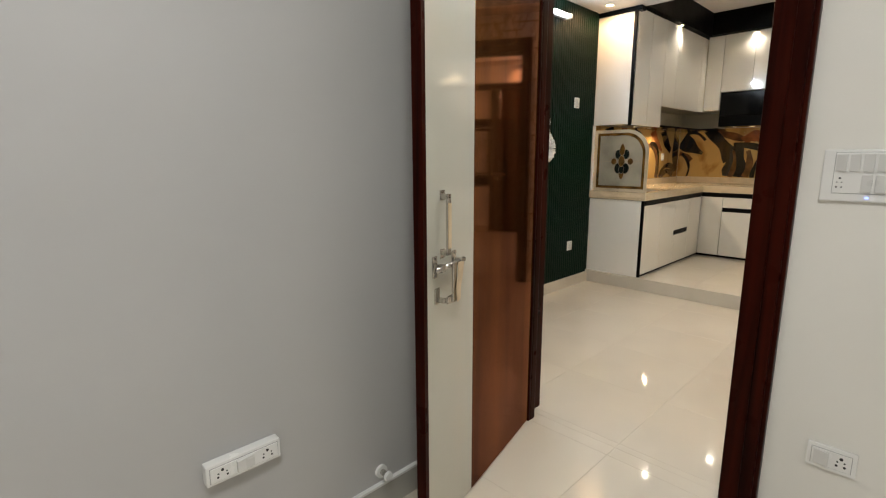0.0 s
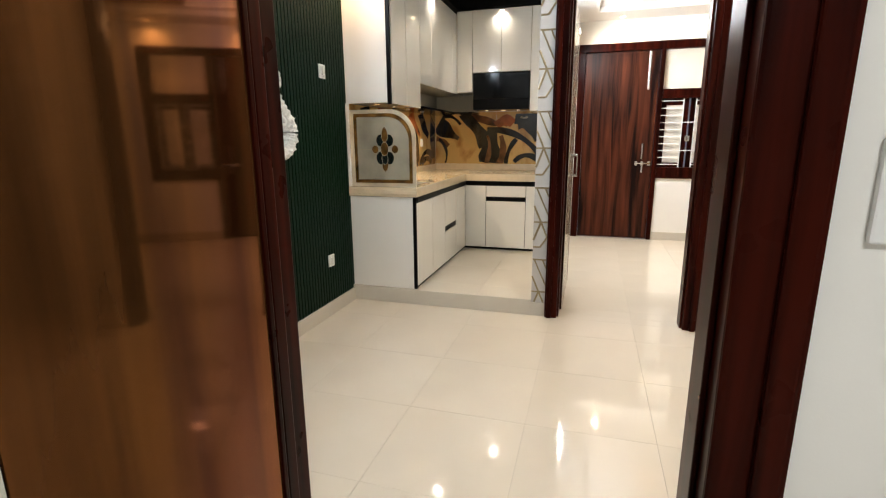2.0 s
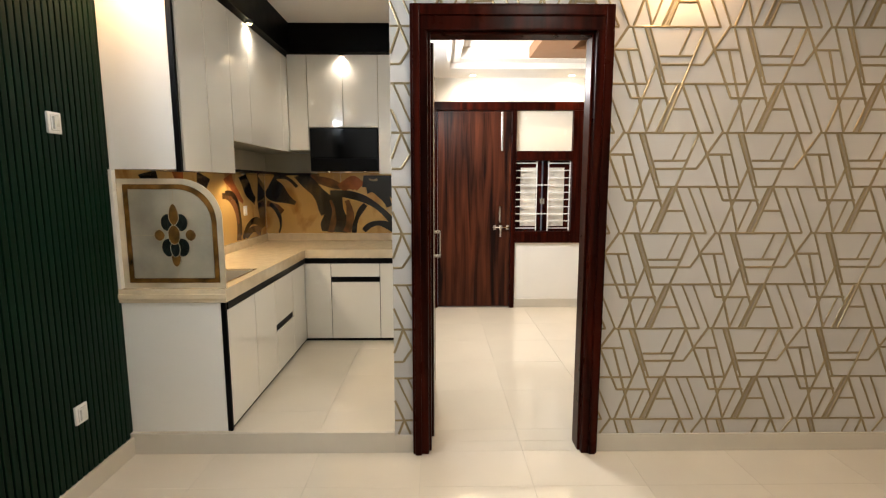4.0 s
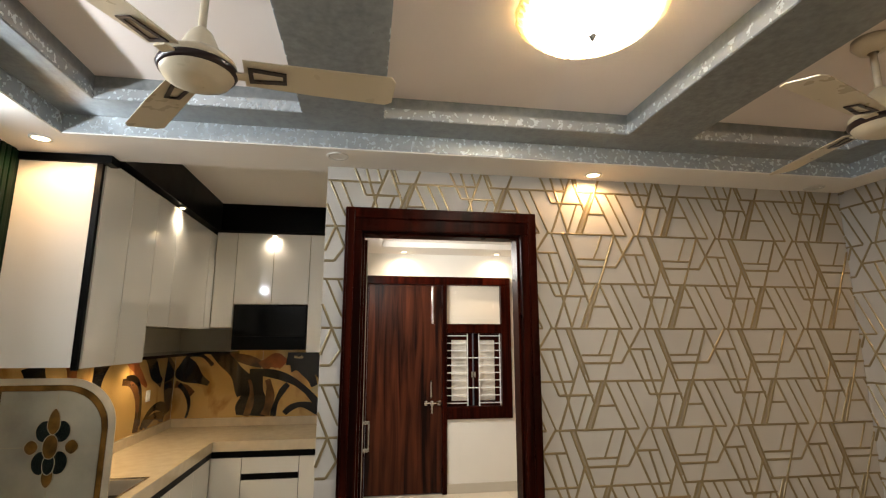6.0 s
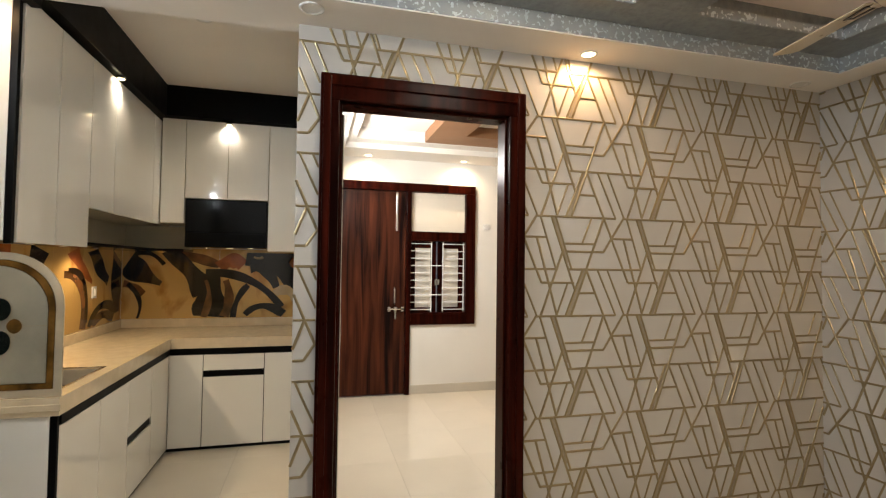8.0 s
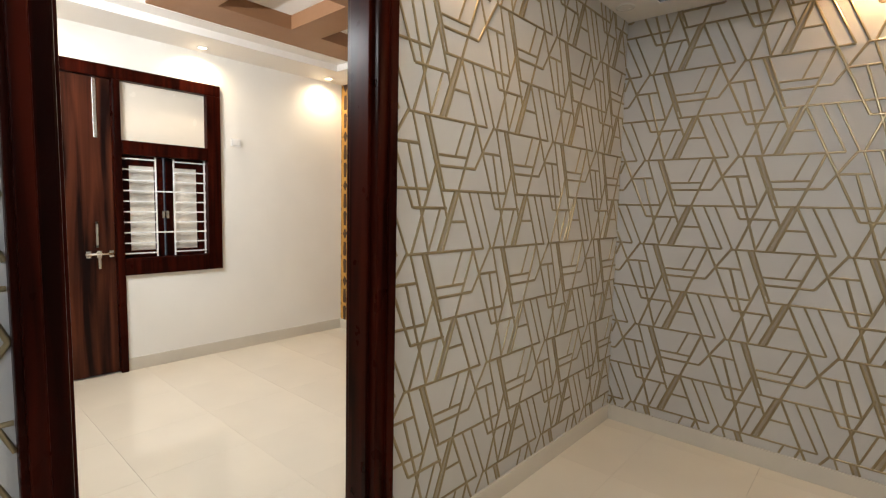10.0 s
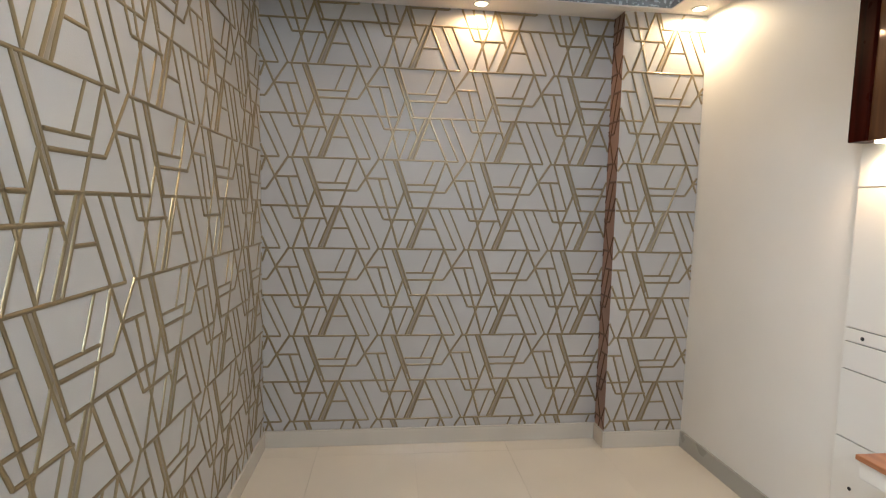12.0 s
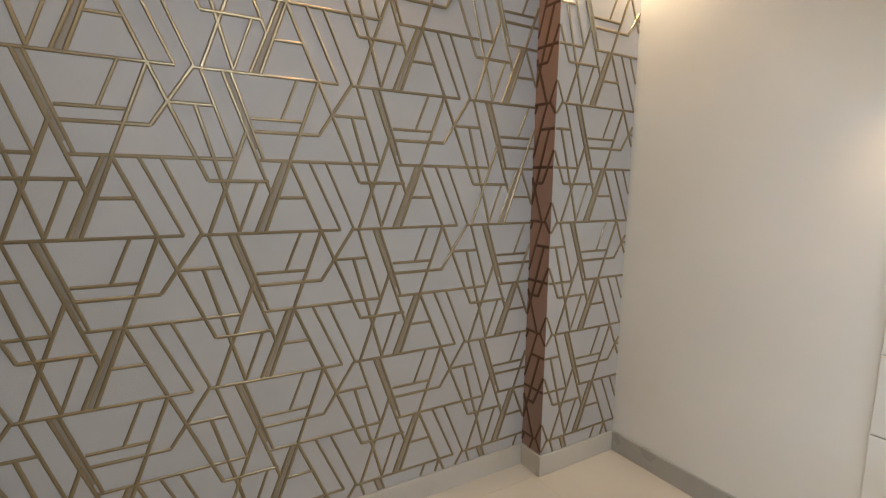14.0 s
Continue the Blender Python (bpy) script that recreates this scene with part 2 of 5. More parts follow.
SMOKE_GLASS = mat("smoke_glass", (0.010, 0.014, 0.012), 0.12, vary=0.4, scale=20, coat=0.5)
GOLD_LACE = mat("gold_lace", (0.82, 0.69, 0.40), 0.4, metal=0.1, vary=0.15, scale=30)
LINE_BROWN = mat("pier_side_line", (0.11, 0.055, 0.028), 0.4, metal=0.2, vary=0.1, scale=9)
GOLD_LACE.node_tree.nodes["Principled BSDF"].inputs["Transmission Weight"].default_value = 0.25
SHELF_DARK = wood("cheek_wood", (0.05, 0.02, 0.008), (0.15, 0.065, 0.022), 0.3, 0.2, 1.2)
BLUE_LED = emitter("blue_led", (0.25, 0.35, 1.0), 3.0)
SPOT_DIM = emitter("spot_dim", (1.0, 0.7, 0.4), 1.0)
OUTSIDE = mat("outside_wall", (0.7, 0.66, 0.58), 0.8, vary=0.05)


# ---- mesh helpers ----
def box(bm, x0, y0, z0, x1, y1, z1, bevel=0.0):
    r = bmesh.ops.create_cube(bm, size=1.0)
    vs = r["verts"]
    for v in vs:
        v.co = Vector(((x0 + x1) / 2 + v.co.x * (x1 - x0), (y0 + y1) / 2 + v.co.y * (y1 - y0), (z0 + z1) / 2 + v.co.z * (z1 - z0)))
    if bevel:
        es = list({e for v in vs for e in v.link_edges})
        bmesh.ops.bevel(bm, geom=es, offset=bevel, segments=2, affect="EDGES", profile=0.6)
    return bm


def cyl(bm, p, q, r0, r1=None, seg=20):
    """A capped cylinder or cone from p to q."""
    p, q = Vector(p), Vector(q)
    d = q - p
    m = Matrix.Translation((p + q) / 2) @ d.to_track_quat("Z", "Y").to_matrix().to_4x4()
    bmesh.ops.create_cone(bm, cap_ends=True, segments=seg, radius1=r0, radius2=r0 if r1 is None else r1, depth=d.length, matrix=m)
    return bm


def lathe(bm, centre, profile, seg=40):
    """A turned form: profile of (radius, height) round the vertical through centre."""
    cx, cy, cz = centre
    rings = []
    for r, h in profile:
        if r < 1e-5:
            rings.append([bm.verts.new((cx, cy, cz + h))])
        else:
            rings.append([bm.verts.new((cx + r * math.cos(2 * math.pi * i / seg), cy + r * math.sin(2 * math.pi * i / seg), cz + h)) for i in range(seg)])
    for a, b in zip(rings, rings[1:]):
        for i in range(seg):
            j = (i + 1) % seg
            if len(a) == 1:
                bm.faces.new((a[0], b[i], b[j]))
            elif len(b) == 1:
                bm.faces.new((a[i], b[0], a[j]))
            else:
                bm.faces.new((a[i], b[i], b[j], a[j]))
    bmesh.ops.recalc_face_normals(bm, faces=bm.faces)
    return bm


def prism(bm, outline, depth, place):
    """A flat outline of (u, v) given a depth; place(u, v, w) gives the point."""
    a = [bm.verts.new(place(u, v, 0)) for u, v in outline]
    b = [bm.verts.new(place(u, v, depth)) for u, v in outline]
    bm.faces.new(a)
    bm.faces.new(list(reversed(b)))
    n = len(a)
    for i in range(n):
        j = (i + 1) % n
        bm.faces.new((a[i], b[i], b[j], a[j]))
    bmesh.ops.recalc_face_normals(bm, faces=bm.faces)
    return bm


def mesh_of(name, bm, material, smooth=False):
    me = bpy.data.meshes.new(name)
    bm.to_mesh(me)
    bm.free()
    me.materials.append(material)
    if smooth:
        for p in me.polygons:
            p.use_smooth = True
    return me


def part(name, bm, material, parent=None, label="", smooth=False):
    ob = new(name, mesh_of(name, bm, material, smooth))
    if parent is not None:
        ob.parent = parent
        m = Matrix.Translation(parent.location)
        if parent.parent is not None:
            m = Matrix.Identity(4)
        ob.matrix_parent_inverse = m.inverted() if parent.type == "EMPTY" else Matrix.Identity(4)
    if label:
        ob["label"] = label
    return ob


def thing(name, at, label, category, group=""):
    ob = new(name)
    ob.empty_display_size = 0.1
    ob.location = at
    return tagged(ob, label, category, group)


def setting(name, bm, material, label, category):
    return tagged(part(name, bm, material), label, category, kind="structure")


def boxes(*rows, bevel=0.0):
    bm = bmesh.new()
    for r in rows:
        box(bm, *r, bevel=bevel)
    return bm



# ---- structure ----
SOFFIT, NORTH, EAST = 2.405, 4.25, 2.99
PAPER_END = 2.893
wall_feature = setting("wall_feature", boxes((0, -0.27, 0, 0.10, 1.865, 2.85), (0, 2.783, 0, 0.10, PAPER_END, 2.85), (0, 1.865, 2.185, 0.10, 2.783, 2.85)), PAPER,
                       "wall papered in pale grey with raised gold lines", "wall")
wall_south = setting("wall_south", boxes((-2.48, -0.12, 0, 0, 0, 2.85)), PAPER, "grey wallpapered wall with gold geometric lines", "wall")
pilaster = setting("wall_pilaster", boxes((-2.37, 0, 0, -1.905, 0.125, 2.402)), PAPER, "shallow wallpapered pier in the corner", "pilaster")
setting("wall_west", boxes((-2.48, 0, 0, -2.37, 2.30, 2.85), (-2.48, 3.20, 0, -2.37, NORTH, 2.85), (-2.48, 2.30, 2.15, -2.37, 3.20, 2.85)), PAINT_WHITE,
        "plain off-white painted wall beside the bedroom door", "wall")
wall_north = setting("wall_north", boxes((-2.48, NORTH, 0, 2.24, NORTH + 0.12, 2.85)), GREEN, "dark green fluted panel wall", "wall")
setting("wall_kitchen_back", boxes((2.12, PAPER_END, 0, 2.24, NORTH, 2.85)), PAINT_WHITE, "painted kitchen wall behind the units", "wall")
setting("wall_partition", boxes((0.10, 2.80, 0, 3.11, PAPER_END, 2.85)), PAINT_WHITE, "white wall between the kitchen and the room", "wall")
setting("kitchen_lintel", boxes((0, PAPER_END, SOFFIT, 0.08, NORTH, 2.85)), PAINT_CEIL, "white beam above the kitchen opening", "beam")
room_south = setting("wall_room_south", boxes((0.10, -0.27, 0, 3.11, -0.15, 2.85)), LATTICE_DARK, "wall papered in amber and brown lattice", "wall")
setting("wall_room_east", boxes((EAST, -0.15, 0, 3.11, 1.11, 2.85), (EAST, 1.11, 0, 3.11, 1.83, 0.745), (EAST, 1.11, 2.24, 3.11, 2.74, 2.85), (EAST, 2.74, 0, 3.11, 2.80, 2.85)),
        PAINT_WHITE, "warm white painted wall round a door and window", "wall")
setting("wall_bedroom_north", boxes((-5.6, 3.157, 0, -2.48, 3.27, 2.85)), PAINT_GREY, "plain pale grey bedroom wall", "wall")
setting("wall_bedroom_west", boxes((-5.72, -0.12, 0, -5.6, 3.27, 2.85)), PAINT_GREY, "plain pale grey bedroom wall", "wall")
setting("wall_bedroom_south", boxes((-5.6, -0.12, 0, -2.48, 0, 2.85)), PAINT_GREY, "plain pale grey bedroom wall", "wall")
floor = setting("floor", boxes((-5.72, -0.27, -0.15, 3.11, NORTH + 0.12, -0.0025)), GROUT, "glossy cream vitrified tile floor with fine joints", "floor")
setting("ceiling_bedroom", boxes((-5.6, 0, 2.62, -2.48, 3.157, 2.72)), PAINT_CEIL, "plain white bedroom ceiling", "ceiling")
setting("ceiling_kitchen", boxes((0.08, PAPER_END, 2.66, 2.12, NORTH, 2.75)), PAINT_CEIL, "plain pale kitchen ceiling", "ceiling")
setting("roof_slab", boxes((-5.72, -0.27, 2.85, 3.11, NORTH + 0.12, 2.95)), PAINT_CEIL, "concrete slab above the ceilings", "ceiling")

# hall ceiling: ledge, silver bands and three sunk cells
LX0, LX1, LY0, LY1 = -2.135, -0.235, 0.17, 3.95
bm = boxes((-2.37, 0, SOFFIT, LX0, NORTH, 2.84), (LX1, 0, SOFFIT, 0, NORTH, 2.84), (LX0, 0, SOFFIT, LX1, LY0, 2.84), (LX0, LY1, SOFFIT, LX1, NORTH, 2.84))
setting("ceiling_ledge", bm, PAINT_CEIL, "white plaster ledge round the hall ceiling", "ceiling")
GRID, CELL_TOP = 2.487, 2.585
CX0, CX1 = -1.97, -0.40
CELLS = ((0.37, 1.22), (1.53, 2.642), (2.97, 3.76))
rows = [(LX0 + 0.005, LY0 + 0.005, GRID, CX0, LY1 - 0.005, 2.84), (CX1, LY0 + 0.005, GRID, LX1 - 0.005, LY1 - 0.005, 2.84)]
edge = LY0 + 0.005
for c0, c1 in CELLS + ((LY1 - 0.005, 0),):
    rows.append((CX0, edge, GRID, CX1, c0, 2.84))
    edge = c1
setting("ceiling_grid", boxes(*rows), SILVER, "silver-grey textured ceiling bands", "ceiling")
setting("ceiling_cells", boxes(*[(CX0, c0, CELL_TOP, CX1, c1, 2.70) for c0, c1 in CELLS]), PAINT_PINK, "pale sunk panels of the hall ceiling", "ceiling")
bm = bmesh.new()
t = 0.004
for x0, x1, y0, y1, z0, z1 in [(LX0, LX1, LY0, LY1, SOFFIT + 0.006, GRID)] + [(CX0, CX1, a, b, GRID + 0.003, GRID + 0.048) for a, b in CELLS]:
    box(bm, x0, y0, z0, x0 + t, y1, z1)
    box(bm, x1 - t, y0, z0, x1, y1, z1)
    box(bm, x0 + t, y0, z0, x1 - t, y0 + t, z1)
    box(bm, x0 + t, y1 - t, z0, x1 - t, y1, z1)
setting("ceiling_trim", bm, GLITTER, "crinkled silver foil edging of the ceiling steps", "trim")

# second room's ceiling: ledge, tan bands and sunk panels
RX = 2.58
bm = boxes((RX, -0.15, 2.50, EAST, 2.80, 2.84), (0.10, -0.15, 2.50, 0.45, 2.80, 2.84), (0.45, -0.15, 2.50, RX, 0.20, 2.84), (0.45, 2.55, 2.50, RX, 2.80, 2.84))
setting("ceiling_room_ledge", bm, PAINT_CEIL, "white ledge round the room's ceiling", "ceiling")
bm = boxes((2.42, 0.20, 2.555, RX, 2.55, 2.84), (0.45, 0.20, 2.555, 0.55, 2.55, 2.84), (0.55, 2.45, 2.555, 2.42, 2.55, 2.84))
setting("ceiling_room_rim", bm, PAINT_CEIL, "pale inner step of the room's ceiling", "ceiling")
TAN_Z = 2.56
bm = boxes((0.55, 1.48, TAN_Z, 2.42, 1.80, 2.82), (2.10, 0.20, TAN_Z, 2.42, 1.48, 2.82), (0.55, 0.70, TAN_Z, 2.10, 0.95, 2.82), (1.20, 0.95, TAN_Z, 1.45, 1.48, 2.82), (0.55, 0.95, TAN_Z, 0.65, 1.48, 2.82))
setting("ceiling_room_bands", bm, TAN, "tan painted bands across the room's ceiling", "ceiling")
setting("ceiling_room", boxes((0.55, 0.20, 2.66, 2.42, 2.45, 2.78)), PAINT_CEIL, "white sunk panels of the room's ceiling", "ceiling")

# skirting
SK = 0.095
setting("baseboard_feature", boxes((-0.012, 0.0, 0, 0, 1.85, SK), (-0.012, 2.798, 0, 0, PAPER_END, SK), bevel=0.002), SKIRT, "cream tile skirting", "skirting")
setting("baseboard_south", boxes((-1.905, 0, 0, -0.012, 0.012, SK), (-1.905, 0.012, 0, -1.893, 0.137, SK), (-2.37, 0.125, 0, -1.905, 0.137, SK), bevel=0.002), SKIRT, "cream tile skirting round the pier", "skirting")
setting("baseboard_north", boxes((-2.37, NORTH - 0.022, 0, -0.003, NORTH, SK), bevel=0.002), SKIRT, "cream tile skirting", "skirting")
setting("baseboard_west", boxes((-2.37, 0.137, 0, -2.358, 2.25, SK), bevel=0.002), SKIRT_GREY, "grey tile skirting with a pale edge", "skirting")
setting("baseboard_bedroom", boxes((-5.6, 3.145, 0, -2.50, 3.157, SK), bevel=0.002), SKIRT_GREY, "grey tile skirting", "skirting")
setting("baseboard_bedroom_edge", boxes((-5.6, 3.142, SK + 0.001, -2.50, 3.157, SK + 0.010)), PLASTIC, "white edge on the skirting", "skirting")
setting("baseboard_room", boxes((EAST - 0.012, -0.15, 0, EAST, 1.815, SK), (0.10, -0.15, 0, EAST - 0.012, -0.138, SK), bevel=0.002), SKIRT, "cream tile skirting", "skirting")
platform = setting("kitchen_platform", boxes((0.0, PAPER_END, 0.0, 2.12, NORTH, 0.104)), GROUT, "raised kitchen floor of cream tiles with a pale riser", "floor")
setting("platform_riser", boxes((-0.012, PAPER_END, 0.0, 0.0, NORTH, 0.112), bevel=0.002), SKIRT, "pale tile riser of the kitchen step", "step")


# ---- raised wallpaper lines ----
PU, PV = 0.477, 0.484
KU, KV = PU / 0.460, PV / 0.473
MOTIF = (
    (-0.100, 0, 0.302, 0), (-0.018, 0, -0.108, -0.222), (0.002, 0, -0.080, -0.222), (0, 0, 0.228, -0.537), (-0.037, -0.114, 0.050, -0.114),
    (0.060, 0, 0.159, -0.222), (0.113, 0, 0.206, -0.220), (-0.258, -0.222, 0.159, -0.222), (0.228, -0.064, 0.395, -0.064),
    (0.203, -0.322, 0.307, -0.689), (0.340, 0.095, 0.225, -0.218), (0.277, -0.222, 0.403, -0.579), (0.299, -0.222, 0.382, -0.471),
    (0.363, -0.064, 0.307, -0.216), (0.029, -0.222, -0.022, -0.348), (-0.111, -0.350, 0.040, -0.350), (-0.103, -0.388, 0.093, -0.388),
    (0.094, -0.222, 0.000, -0.473), (0.093, -0.388, 0.204, -0.218), (0.136, -0.322, 0.252, -0.322), (0.221, -0.222, 0.302, -0.473))
BANDS = ((-0.008, 0, -0.094, -0.222), (0.288, -0.222, 0.366, -0.440))


def clip(a, b, lo, hi):
    """The piece of the segment a-b inside the rectangle lo-hi, or None."""
    t0, t1 = 0.0, 1.0
    for k in (0, 1):
        d = b[k] - a[k]
        if abs(d) < 1e-9:
            if not lo[k] <= a[k] <= hi[k]:
                return None
            continue
        p, q = (lo[k] - a[k]) / d, (hi[k] - a[k]) / d
        if p > q:
            p, q = q, p
        t0, t1 = max(t0, p), min(t1, q)
    if t1 - t0 < 0.02:
        return None
    return [tuple(a[k] + (b[k] - a[k]) * s for k in (0, 1)) for s in (t0, t1)]


def raised_lines(name, wall, u0, v0, rects, place, motif, pu, pv, width, lift, material, label):
    """Thin raised strips of a repeating motif on the rectangles of a wall; place(u, v, w) gives the point w above the paper."""
    verts, faces, tint = [], [], []

    def strip(a, b, w, h, slot=0):
        d = Vector((b[0] - a[0], b[1] - a[1]))
        n = Vector((-d.y, d.x)).normalized() * (w / 2)
        k = len(verts)
        for p in (a, b):
            for s, e in ((1, 0), (0.8, 0.62 * h), (0.34, h), (-0.34, h), (-0.8, 0.62 * h), (-1, 0)):
                verts.append(place(p[0] + n.x * s, p[1] + n.y * s, e))
        for i in range(5):
            faces.append((k + i, k + i + 1, k + 7 + i, k + 6 + i))
        faces.append((k, k + 6, k + 11, k + 5))
        tint.extend([slot] * 6)

    for lo, hi in rects:
        for i in range(math.floor((lo[0] - u0) / pu) - 2, math.ceil((hi[0] - u0) / pu) + 2):
            for j in range(math.floor((lo[1] - v0) / pv) - 2, math.ceil((hi[1] - v0) / pv) + 3):
                ou, ov = u0 + i * pu, v0 + j * pv
                for k, (a, b, c, d) in enumerate(motif):
                    if motif is MOTIF:
                        a, b, c, d = a * KU, b * KV, c * KU, d * KV
                    s = clip((ou + a, ov + b), (ou + c, ov + d), lo, hi)
                    if s:
                        wide = width * (1 + 0.12 * math.sin(7.1 * k))
                        strip(s[0], s[1], wide, lift * (0.85 + 0.03 * (k % 9)))
                if motif is MOTIF:
                    for a, b, c, d in BANDS:
                        a, b, c, d = a * KU, b * KV, c * KU, d * KV
                        s = clip((ou + a, ov + b), (ou + c, ov + d), lo, hi)
                        if s:
                            strip(s[0], s[1], 0.013, lift * 0.2, 1)
    me = bpy.data.meshes.new(name)
    me.from_pydata(verts, [], faces)
    me.materials.append(material)
    me.materials.append(PAPER_BAND)
    me.polygons.foreach_set("material_index", tint)
    ob = new(name, me)
    ob.parent = wall
    return tagged(ob, label, kind="stuff")


GL = "fine raised gold lines in a geometric pattern"
raised_lines("gold_lines", wall_feature, -1.511, 1.367, [((-1.848, 0.097), (-0.002, 2.403)), ((-2.80, 2.202), (-1.848, 2.403)), ((-2.891, 0.097), (-2.80, 2.403))],
             lambda u, v, w: (-0.0005 - w, -u, v), MOTIF, PU, PV, 0.0112, 0.0038, GOLD, GL)
raised_lines("gold_lines", wall_south, 0.886, 1.341, [((0.002, 0.097), (1.903, 2.403))], lambda u, v, w: (-u, 0.0005 + w, v), MOTIF, PU, PV, 0.0112, 0.0038, GOLD, GL)
raised_lines("gold_lines", pilaster, 2.205, 1.349, [((1.907, 0.097), (2.368, 2.400))], lambda u, v, w: (-u, 0.1255 + w, v), MOTIF, PU, PV, 0.0112, 0.0038, GOLD, GL)
# the pier's narrow side is toned darker and browner than its front, lines too
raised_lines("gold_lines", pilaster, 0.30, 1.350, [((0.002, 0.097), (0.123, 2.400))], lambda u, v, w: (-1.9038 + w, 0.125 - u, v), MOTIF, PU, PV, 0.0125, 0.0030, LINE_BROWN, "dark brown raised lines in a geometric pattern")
part("side_paper", boxes((-1.9056, 0.001, 0.097, -1.9040, 0.1246, 2.400)), SIDE_BROWN, pilaster, "narrow side in a darker, browner tone")
RING = ((0.018, 0.068, 0.054, 0), (0.054, 0, 0.018, -0.068), (0.018, -0.068, -0.018, -0.068), (-0.018, -0.068, -0.054, 0), (-0.054, 0, -0.018, 0.068), (-0.018, 0.068, 0.018, 0.068),
        (0.052, 0, 0.085, 0), (-0.052, 0, -0.085, 0), (0.036, -0.035, 0.047, -0.212), (-0.036, -0.035, -0.047, -0.212))
HEX = RING + tuple((a + 0.083, b - 0.247, c + 0.083, d - 0.247) for a, b, c, d in RING)
raised_lines("amber_lattice", room_south, 2.343, 2.233, [((0.11, 0.097), (2.975, 2.498))], lambda u, v, w: (u, -0.1495 + w, v), HEX, 0.166, 0.494, 0.036, 0.002, AMBER,
             "interlaced amber rings on brown")


# ---- doors ----
def door_frame(name, label, x0, x1, y0, y1, top, side, head, lip):
    """Two jambs, a head and the rebate stop of a wooden door frame across a wall in the plane of x."""
    fr = thing(name, ((x0 + x1) / 2, (y0 + y1) / 2, 0), label, "door frame")
    part("jamb", boxes((x0, y0, 0, x1, y0 + side, top - head), bevel=0.006), FRAME_WOOD, fr)
    part("jamb", boxes((x0, y1 - side, 0, x1, y1, top - head), bevel=0.006), FRAME_WOOD, fr)
    part("head", boxes((x0, y0, top - head, x1, y1, top), bevel=0.006), FRAME_WOOD, fr)
    part("stop", boxes((x0 + 0.035, y0 + side, 0, x1 - 0.03, y0 + side + lip, top - head), bevel=0.003), FRAME_WOOD, fr)
    part("stop", boxes((x0 + 0.035, y1 - side - lip, 0, x1 - 0.03, y1 - side, top - head), bevel=0.003), FRAME_WOOD, fr)
    part("stop", boxes((x0 + 0.035, y0 + side + lip, top - head - lip, x1 - 0.03, y1 - side - lip, top - head), bevel=0.003), FRAME_WOOD, fr)
    return fr


f2 = door_frame("door_frame", "dark polished wooden door frame in the wallpapered wall", -0.03, 0.13, 1.85, 2.798, 2.2, 0.082, 0.115, 0.012)
part("moulding", boxes((-0.042, 1.862, 0, -0.03, 1.895, 2.188), (-0.042, 2.753, 0, -0.03, 2.786, 2.188), (-0.042, 1.895, 2.145, -0.03, 2.753, 2.188), bevel=0.004), FRAME_WOOD, f2)
f1 = thing("door_frame", (-2.42, 2.7, 0), "dark polished wooden frame of the bedroom door", "door frame")
part("jamb", boxes((-2.505, 2.24, 0, -2.34, 2.348, 2.09), bevel=0.006), FRAME_WOOD, f1)
part("jamb", boxes((-2.496, 3.129, 0, -2.482, 3.1555, 2.09), (-2.4815, 3.129, 0, -2.448, 3.1985, 2.09), bevel=0.003), FRAME_WOOD, f1)
part("stop", boxes((-2.4475, 3.174, 0, -2.34, 3.1985, 2.09), bevel=0.003), FRAME_WOOD, f1)
part("head", boxes((-2.505, 2.24, 2.09, -2.34, 3.154, 2.2), bevel=0.006), FRAME_WOOD, f1)
part("stop", boxes((-2.455, 2.348, 0, -2.37, 2.358, 2.09), bevel=0.003), FRAME_WOOD, f1)
part("moulding", boxes((-2.517, 2.252, 0, -2.505, 2.29, 2.188), (-2.517, 2.29, 2.145, -2.505, 3.14, 2.188), bevel=0.004), FRAME_WOOD, f1)


def at_leaf(bm, m):
    bmesh.ops.transform(bm, matrix=m, verts=bm.verts)
    return bm


# bedroom door, ajar into the room; the leaf's own x runs from the hinge to the free edge
M1 = pose(-2.475, 3.139, 0.010, 0, 0, 14.2) @ Matrix.Diagonal((-1, 1, 1, 1))
leaf = thing("bedroom_door", (-2.475, 3.139, 0.01), "half-open glossy brown door with a cream strip, steel pull and bolt", "door")


def leaf_part(name, bm, material, parent, label="", smooth=False):
    at_leaf(bm, M1)
    bmesh.ops.recalc_face_normals(bm, faces=bm.faces)
    return part(name, bm, material, parent, label, smooth)


LEAF_IN, SEAM, LEAF_OUT = 0.024, 0.568, 0.866
leaf_part("core", boxes((LEAF_IN, 0.004, 0, LEAF_OUT - 0.004, 0.027, 2.06)), FRAME_WOOD, leaf)
leaf_part("brown_panel", boxes((LEAF_IN + 0.001, 0.0, 0.0, SEAM - 0.003, 0.004, 2.06), (LEAF_IN + 0.001, 0.027, 0.0, SEAM - 0.003, 0.030, 2.06)), DOOR_GLOSS, leaf, "glossy dark brown laminate face")
leaf_part("seam_strip", boxes((SEAM - 0.003, 0.0025, 0.0, SEAM, 0.004, 2.06)), BLACK, leaf, "fine dark groove between the laminates")
leaf_part("cream_strip", boxes((SEAM, 0.0, 0.0, LEAF_OUT - 0.021, 0.004, 2.06), (SEAM, 0.027, 0.0, LEAF_OUT - 0.021, 0.030, 2.06)), CREAM_LAM, leaf, "glossy cream laminate strip")
